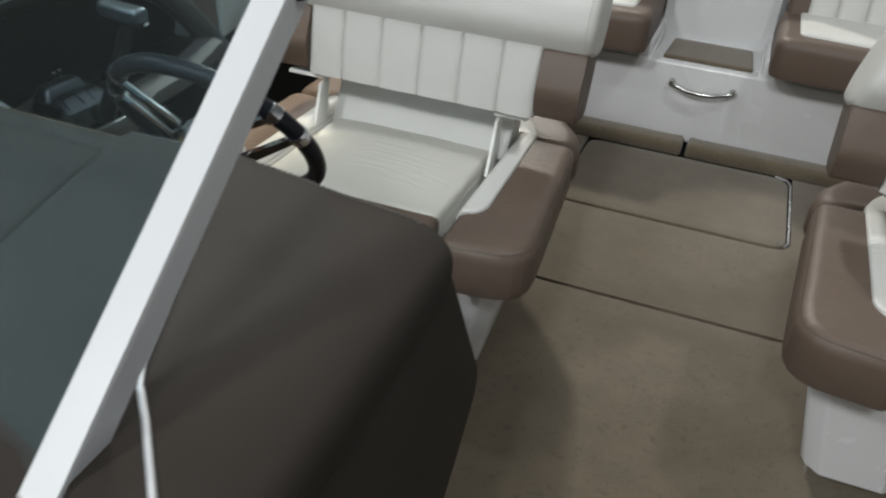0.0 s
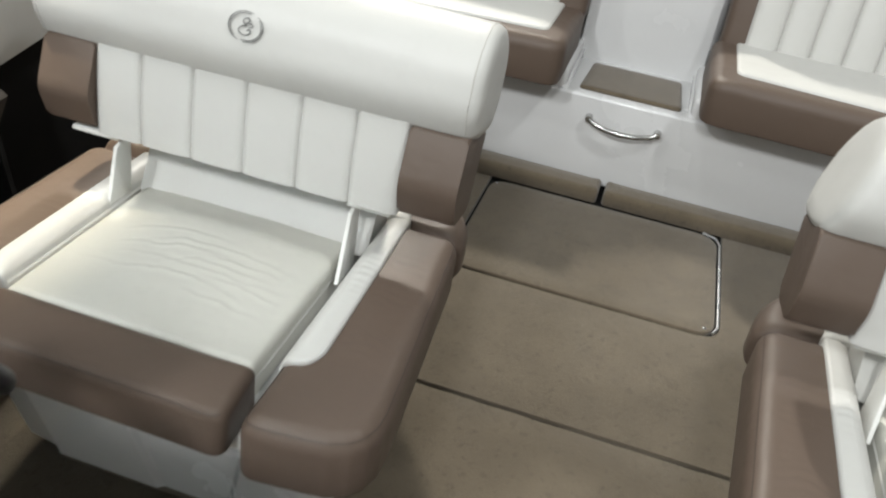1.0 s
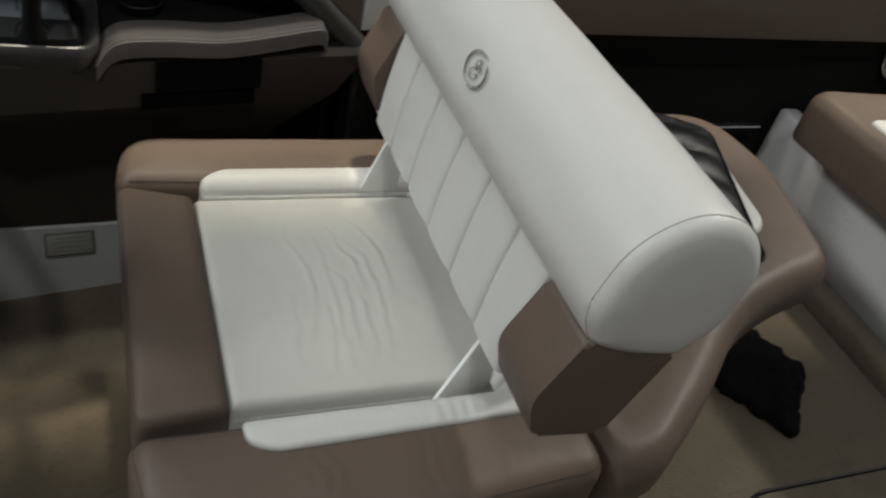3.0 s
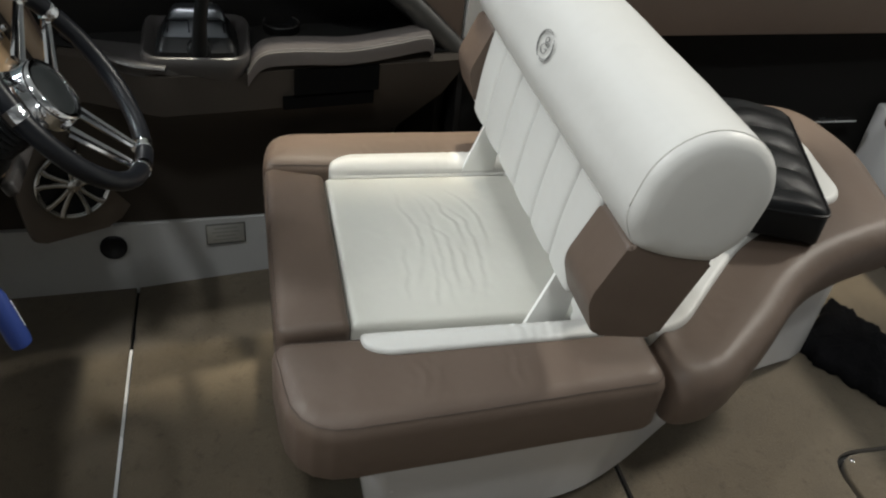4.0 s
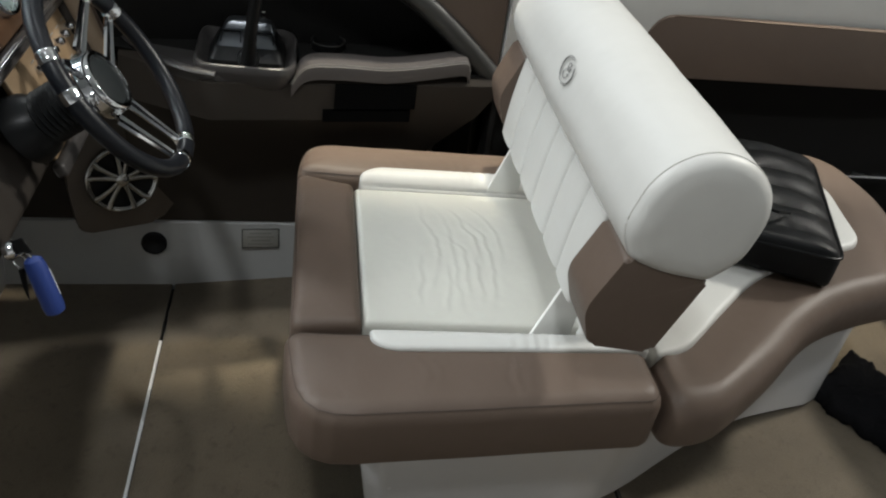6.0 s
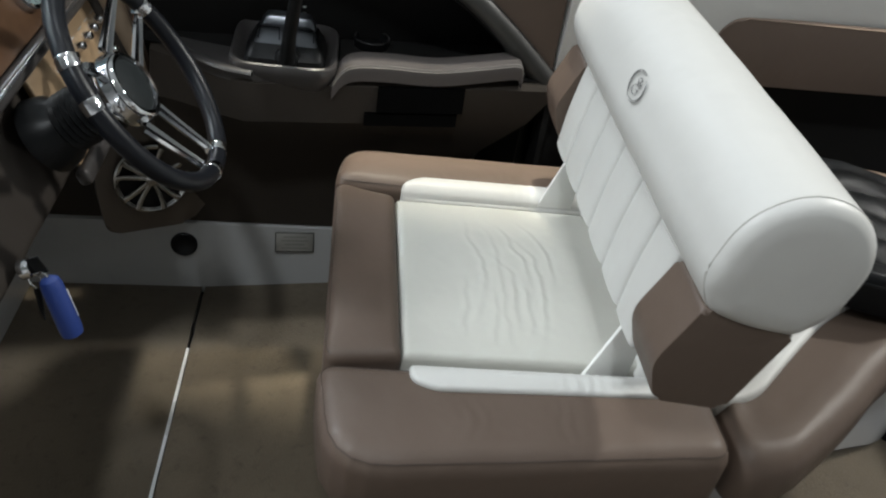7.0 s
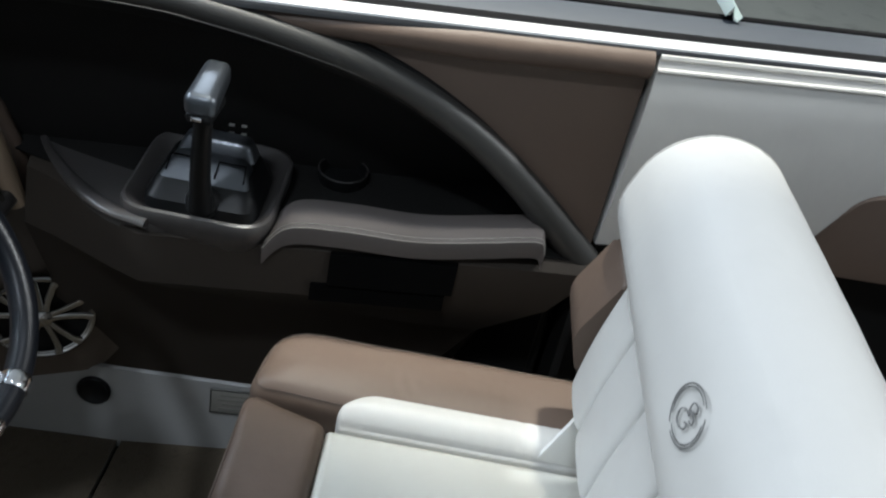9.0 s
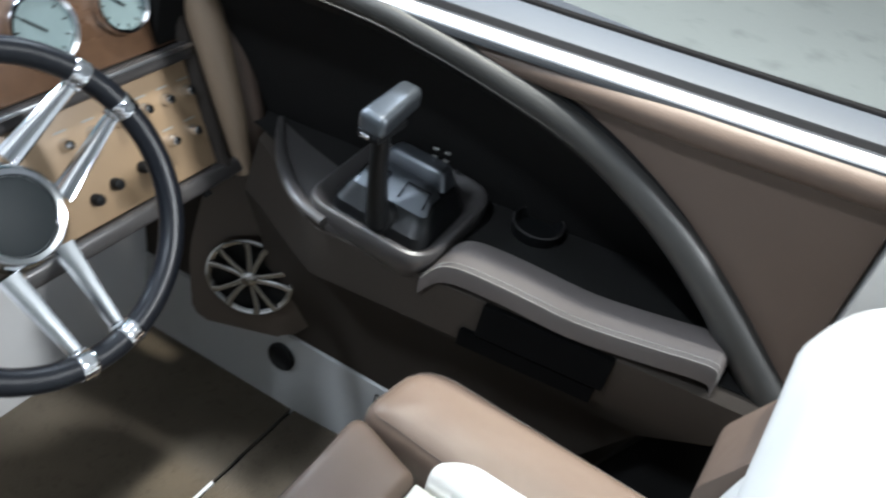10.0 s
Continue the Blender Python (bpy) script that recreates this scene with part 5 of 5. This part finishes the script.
for x, r in ((-0.408, 0.043), (-0.280, 0.050)):
    g = part("gauge", move(lathe([(r, 0.0), (r, 0.014), (r * 0.97, 0.018), (r * 0.86, 0.016), (r * 0.84, 0.008), (0.001, 0.008)], 36), basis(on_dash(x, 0.292, 0.010), FACE)), CHROME, helm, "round gauge with a chrome bezel")
    part("dial", move(lathe([(r * 0.83, 0.008), (r * 0.83, 0.0095), (0.001, 0.0095)], 32), basis(on_dash(x, 0.292, 0.010), FACE)), DIAL, g, "pale dial")
    part("needle", move(slab(-0.0015, 0.0015, -0.006, r * 0.62, 0.010, 0.0115, 0), basis(on_dash(x, 0.292, 0.010), FACE) @ Matrix.Rotation(radians(50), 4, "Z")), BLACK, g, "black needle")
    for k in range(9):
        t = radians(-40 + 32.5 * k)
        tick = slab(-0.0012, 0.0012, r * 0.66, r * 0.78, 0.0095, 0.0102, 0)
        part("tick", move(tick, basis(on_dash(x, 0.292, 0.010), FACE) @ Matrix.Rotation(t + radians(90), 4, "Z")), BLACK, g)

# steering wheel
wheel = empty_thing("steering_wheel", "black leather steering wheel with paired chrome spokes", "steering wheel", at=(-0.064, -0.80, 0.75))
WN = Vector((0.0, 0.802, 0.597)).normalized()
mw = basis((-0.062, -0.766, 0.768), WN)
R = 0.180
part("rim", move(tube([Vector((R * math.cos(t), R * math.sin(t), 0)) for t in spaced(0, 2 * math.pi, 73)[:-1]], 0.0155, 14, closed=True), mw), RIM, wheel, "black leather rim")
for a in (radians(-88), radians(30), radians(154)):
    ray, cross = Vector((math.cos(a), math.sin(a), 0)), Vector((-math.sin(a), math.cos(a), 0))
    for off in (-1, 1):
        t = a + off * radians(10.2)
        clamp = tube([Vector((R * math.cos(u), R * math.sin(u), 0)) for u in spaced(t - 0.055, t + 0.055, 6)], [0.0162, 0.0172, 0.0168, 0.0168, 0.0172, 0.0162], 14)
        part("clamp", move(clamp, mw), CHROME, wheel, "chrome clamp")
        p0 = ray * 0.055 + cross * off * 0.036 + Vector((0, 0, -0.036))
        p1 = ray * (R - 0.014) + cross * off * 0.029 + Vector((0, 0, -0.008))
        w = (p1 - p0).cross(Vector((0, 0, 1))).normalized()
        rise = w.cross(p1 - p0).normalized()
        rise = rise if rise.z > 0 else -rise
        blade = bmesh.new()
        rings = []
        for f, half in ((0.0, 0.0145), (0.12, 0.0140), (0.5, 0.0115), (0.85, 0.0100), (1.0, 0.0085)):
            p = p0.lerp(p1, f)
            rings.append([blade.verts.new(p + w * a * half + rise * b) for a, b in ((-1, 0.0), (-0.78, 0.0042), (-0.30, 0.0026), (0.30, 0.0026), (0.78, 0.0042), (1, 0.0), (0.7, -0.005), (-0.7, -0.005))])
        for ra, rb in zip(rings, rings[1:]):
            for k in range(8):
                n = (k + 1) % 8
                blade.faces.new((ra[k], ra[n], rb[n], rb[k]))
        blade.faces.new(rings[0][::-1])
        blade.faces.new(rings[-1])
        part("spoke", move(joined(blade, tube([p1 - w * 0.010, p1, p1 + w * 0.010], [0.006, 0.0078, 0.006], 8)), mw), CHROME, wheel, "grooved flat chrome spoke", sharp=25)
part("hub", move(lathe([(0.034, -0.066), (0.052, -0.056), (0.061, -0.046), (0.0625, -0.038), (0.0595, -0.032), (0.0595, -0.026), (0.0565, -0.016), (0.053, -0.0135), (0.047, -0.0145), (0.0455, -0.020), (0.001, -0.021)], 48), mw), CHROME, wheel, "chrome hub")
part("centre_cap", move(lathe([(0.0452, -0.0205), (0.0445, -0.018), (0.038, -0.0155), (0.001, -0.0145)], 36), mw), HUBCAP, wheel, "dark centre cap")
ribs = [(0.044, -0.056)]
for k in range(9):
    ribs += [(0.050, -0.060 - 0.011 * k), (0.044, -0.0655 - 0.011 * k)]
ribs += [(0.060, -0.175), (0.066, -0.20)]
part("column_boot", move(lathe(ribs, 32), mw), BLACK, wheel, "ribbed black column boot")

# ignition key with float
key = empty_thing("ignition_key", "ignition key with a blue foam float hanging under the dash", "key", at=(0.17, -0.92, 0.59))
ka = on_dash(0.170, 0.010, 0.004)
part("lock", move(lathe([(0.016, 0), (0.016, 0.010), (0.012, 0.016), (0.001, 0.016)], 20), basis(ka, FACE)), CHROME, key, "chrome lock barrel")
part("blade", move(slab(-0.002, 0.002, -0.016, 0.014, 0.012, 0.034, 0.001), basis(ka, FACE)), BLACK, key, "black key head")
k0 = Vector((0.172, -0.888, 0.536))
part("ring", tube([k0 + Vector((0.004 * math.sin(t), 0.012 * math.sin(t), 0.014 * math.cos(t))) for t in spaced(0, 2 * math.pi, 19)[:-1]], 0.0014, 6, closed=True), CHROME, key, "split ring")
f0 = Vector((0.177, -0.868, 0.550))
fd = Vector((0.015, 0.029, -0.099)).normalized()
part("chain", tube([k0 + Vector((0, 0, 0.013)), k0.lerp(f0, 0.5) + Vector((0, 0, 0.014)), f0], 0.002, 6), CHROME, key, "short chain")
part("spare_key", tube([k0 + Vector((0.0, 0.0, -0.014)), k0 + Vector((0.002, 0.002, -0.05)), k0 + Vector((0.002, 0.004, -0.075))], [0.006, 0.005, 0.002], 8, flat=0.4), BLACK, key, "small spare key")
mf = basis(f0, fd, (0, 1, 0))
part("float", move(lathe([(0.007, 0.0), (0.014, 0.005), (0.0165, 0.016), (0.0175, 0.092), (0.016, 0.103), (0.008, 0.108)], 20), mf), BLUE, key, "blue foam float")
for k in range(5):
    bar = slab(-0.003, 0.003, 0.0165, 0.0180, 0.030 + 0.010 * k, 0.037 + 0.010 * k, 0)
    part("text_bar", move(bar, mf @ Matrix.Rotation(radians(-30), 4, "Z")), STEEL, key, "pale worn print")

# ---------------------------------------------------------------- windscreen
screen = empty_thing("windscreen", "tinted windscreen in a bright aluminium frame above the dash", "windscreen", at=(0.0, -1.5, 0.9))
tagged(screen, kind="structure")
pb, pt = Vector((0.351, -1.718, 0.778)), Vector((0.351, -1.236, 1.186))
sb, stp = Vector((-0.50, -1.42, 0.895)), Vector((-0.60, -1.02, 1.185))


def bar_between(a, b, width, thick, up):
    return ribbon([a, a.lerp(b, 0.5), b], width, thick, up)


lean = (pt - pb).normalized()
inward = Vector((0, lean.z, -lean.y))
part("pillar", bar_between(pb, pt, 0.006, 0.030, (1, 0, 0)), PILLAR, screen, "bright aluminium pillar")
part("pillar_side", bar_between(pb + inward * 0.017, pt + inward * 0.017, 0.028, 0.028, (1, 0, 0)), SHADE, screen, "grey inner side of the pillar")
part("pillar_cap", slab(0.334, 0.374, -1.246, -1.196, 1.160, 1.200, 0.010, 3), RUBBER, screen, "black end cap of the top rail")
mid_t = pt.lerp(stp, 0.5) + Vector((0, -0.05, 0.01))
mid_b = pb.lerp(sb, 0.5) + Vector((0, -0.06, 0.0))
part("top_rail", ribbon(curve([pt + Vector((0.012, 0, 0)), mid_t, stp], 8), 0.030, 0.028, (0, 0.6, 0.8)), PILLAR, screen, "bright aluminium top rail")
part("base_rail", ribbon(curve([pb, mid_b, sb], 8), 0.03, 0.02, (0, 0.3, 1)), SHADE, screen, "grey base rail")
tops, bots = curve([pt, mid_t, stp], 8), curve([pb, mid_b, sb], 8)
out = Vector((0, -0.66, 0.75)) * 0.005
bm = bmesh.new()
rows = [[bm.verts.new(p) for p in (a, b, b - out, a - out)] for a, b in zip(tops, bots)]
for a, b in zip(rows, rows[1:]):
    for k in range(4):
        m = (k + 1) % 4
        bm.faces.new((a[k], a[m], b[m], b[k]))
bm.faces.new(rows[0][::-1])
bm.faces.new(rows[-1])
pane = part("pane", bm, GLASS, screen, "tinted glass pane")
pane.visible_shadow = False
for line, r in ((((0.275, -1.290), (0.295, -1.338), (0.314, -1.388), (0.338, -1.454), (0.350, -1.474)), 0.0022), (((0.350, -1.474), (0.374, -1.499), (0.398, -1.527), (0.430, -1.564)), 0.0030)):
    part("foot_trim", tube([(x, y, cover_z(x, y) + 0.001) for x, y in line], r, 8), SHADE, screen, "thin grey trim on the dash")

# pale folded strip lying outboard over the rub rail
strip_bm = bmesh.new()
rows = []
for k in range(15):
    u = k / 14
    at = Vector((-0.772 - 0.62 * u, 0.166 + 0.010 * u, 0.972 - 0.01 * u))
    half = 0.013 + 0.014 * u
    fold = 0.012 * math.sin(1.0 + 5.0 * u)
    cross = [(-1.0, 0.0), (-0.45, 0.006 + fold), (0.05, -0.004), (0.55, 0.004 - fold), (1.0, 0.002)]
    rows.append([strip_bm.verts.new(at + Vector((0, half * c, h))) for c, h in cross] + [strip_bm.verts.new(at + Vector((0, half * c, h - 0.002))) for c, h in cross[::-1]])
for a, b in zip(rows, rows[1:]):
    for k in range(10):
        j = (k + 1) % 10
        strip_bm.faces.new((a[k], a[j], b[j], b[k]))
strip_bm.faces.new(rows[0][::-1])
strip_bm.faces.new(rows[-1])
tagged(part("mooring_strap", strip_bm, STRAP, sharp=60), "pale shiny folded strap lying over the black rub rail", "strap")
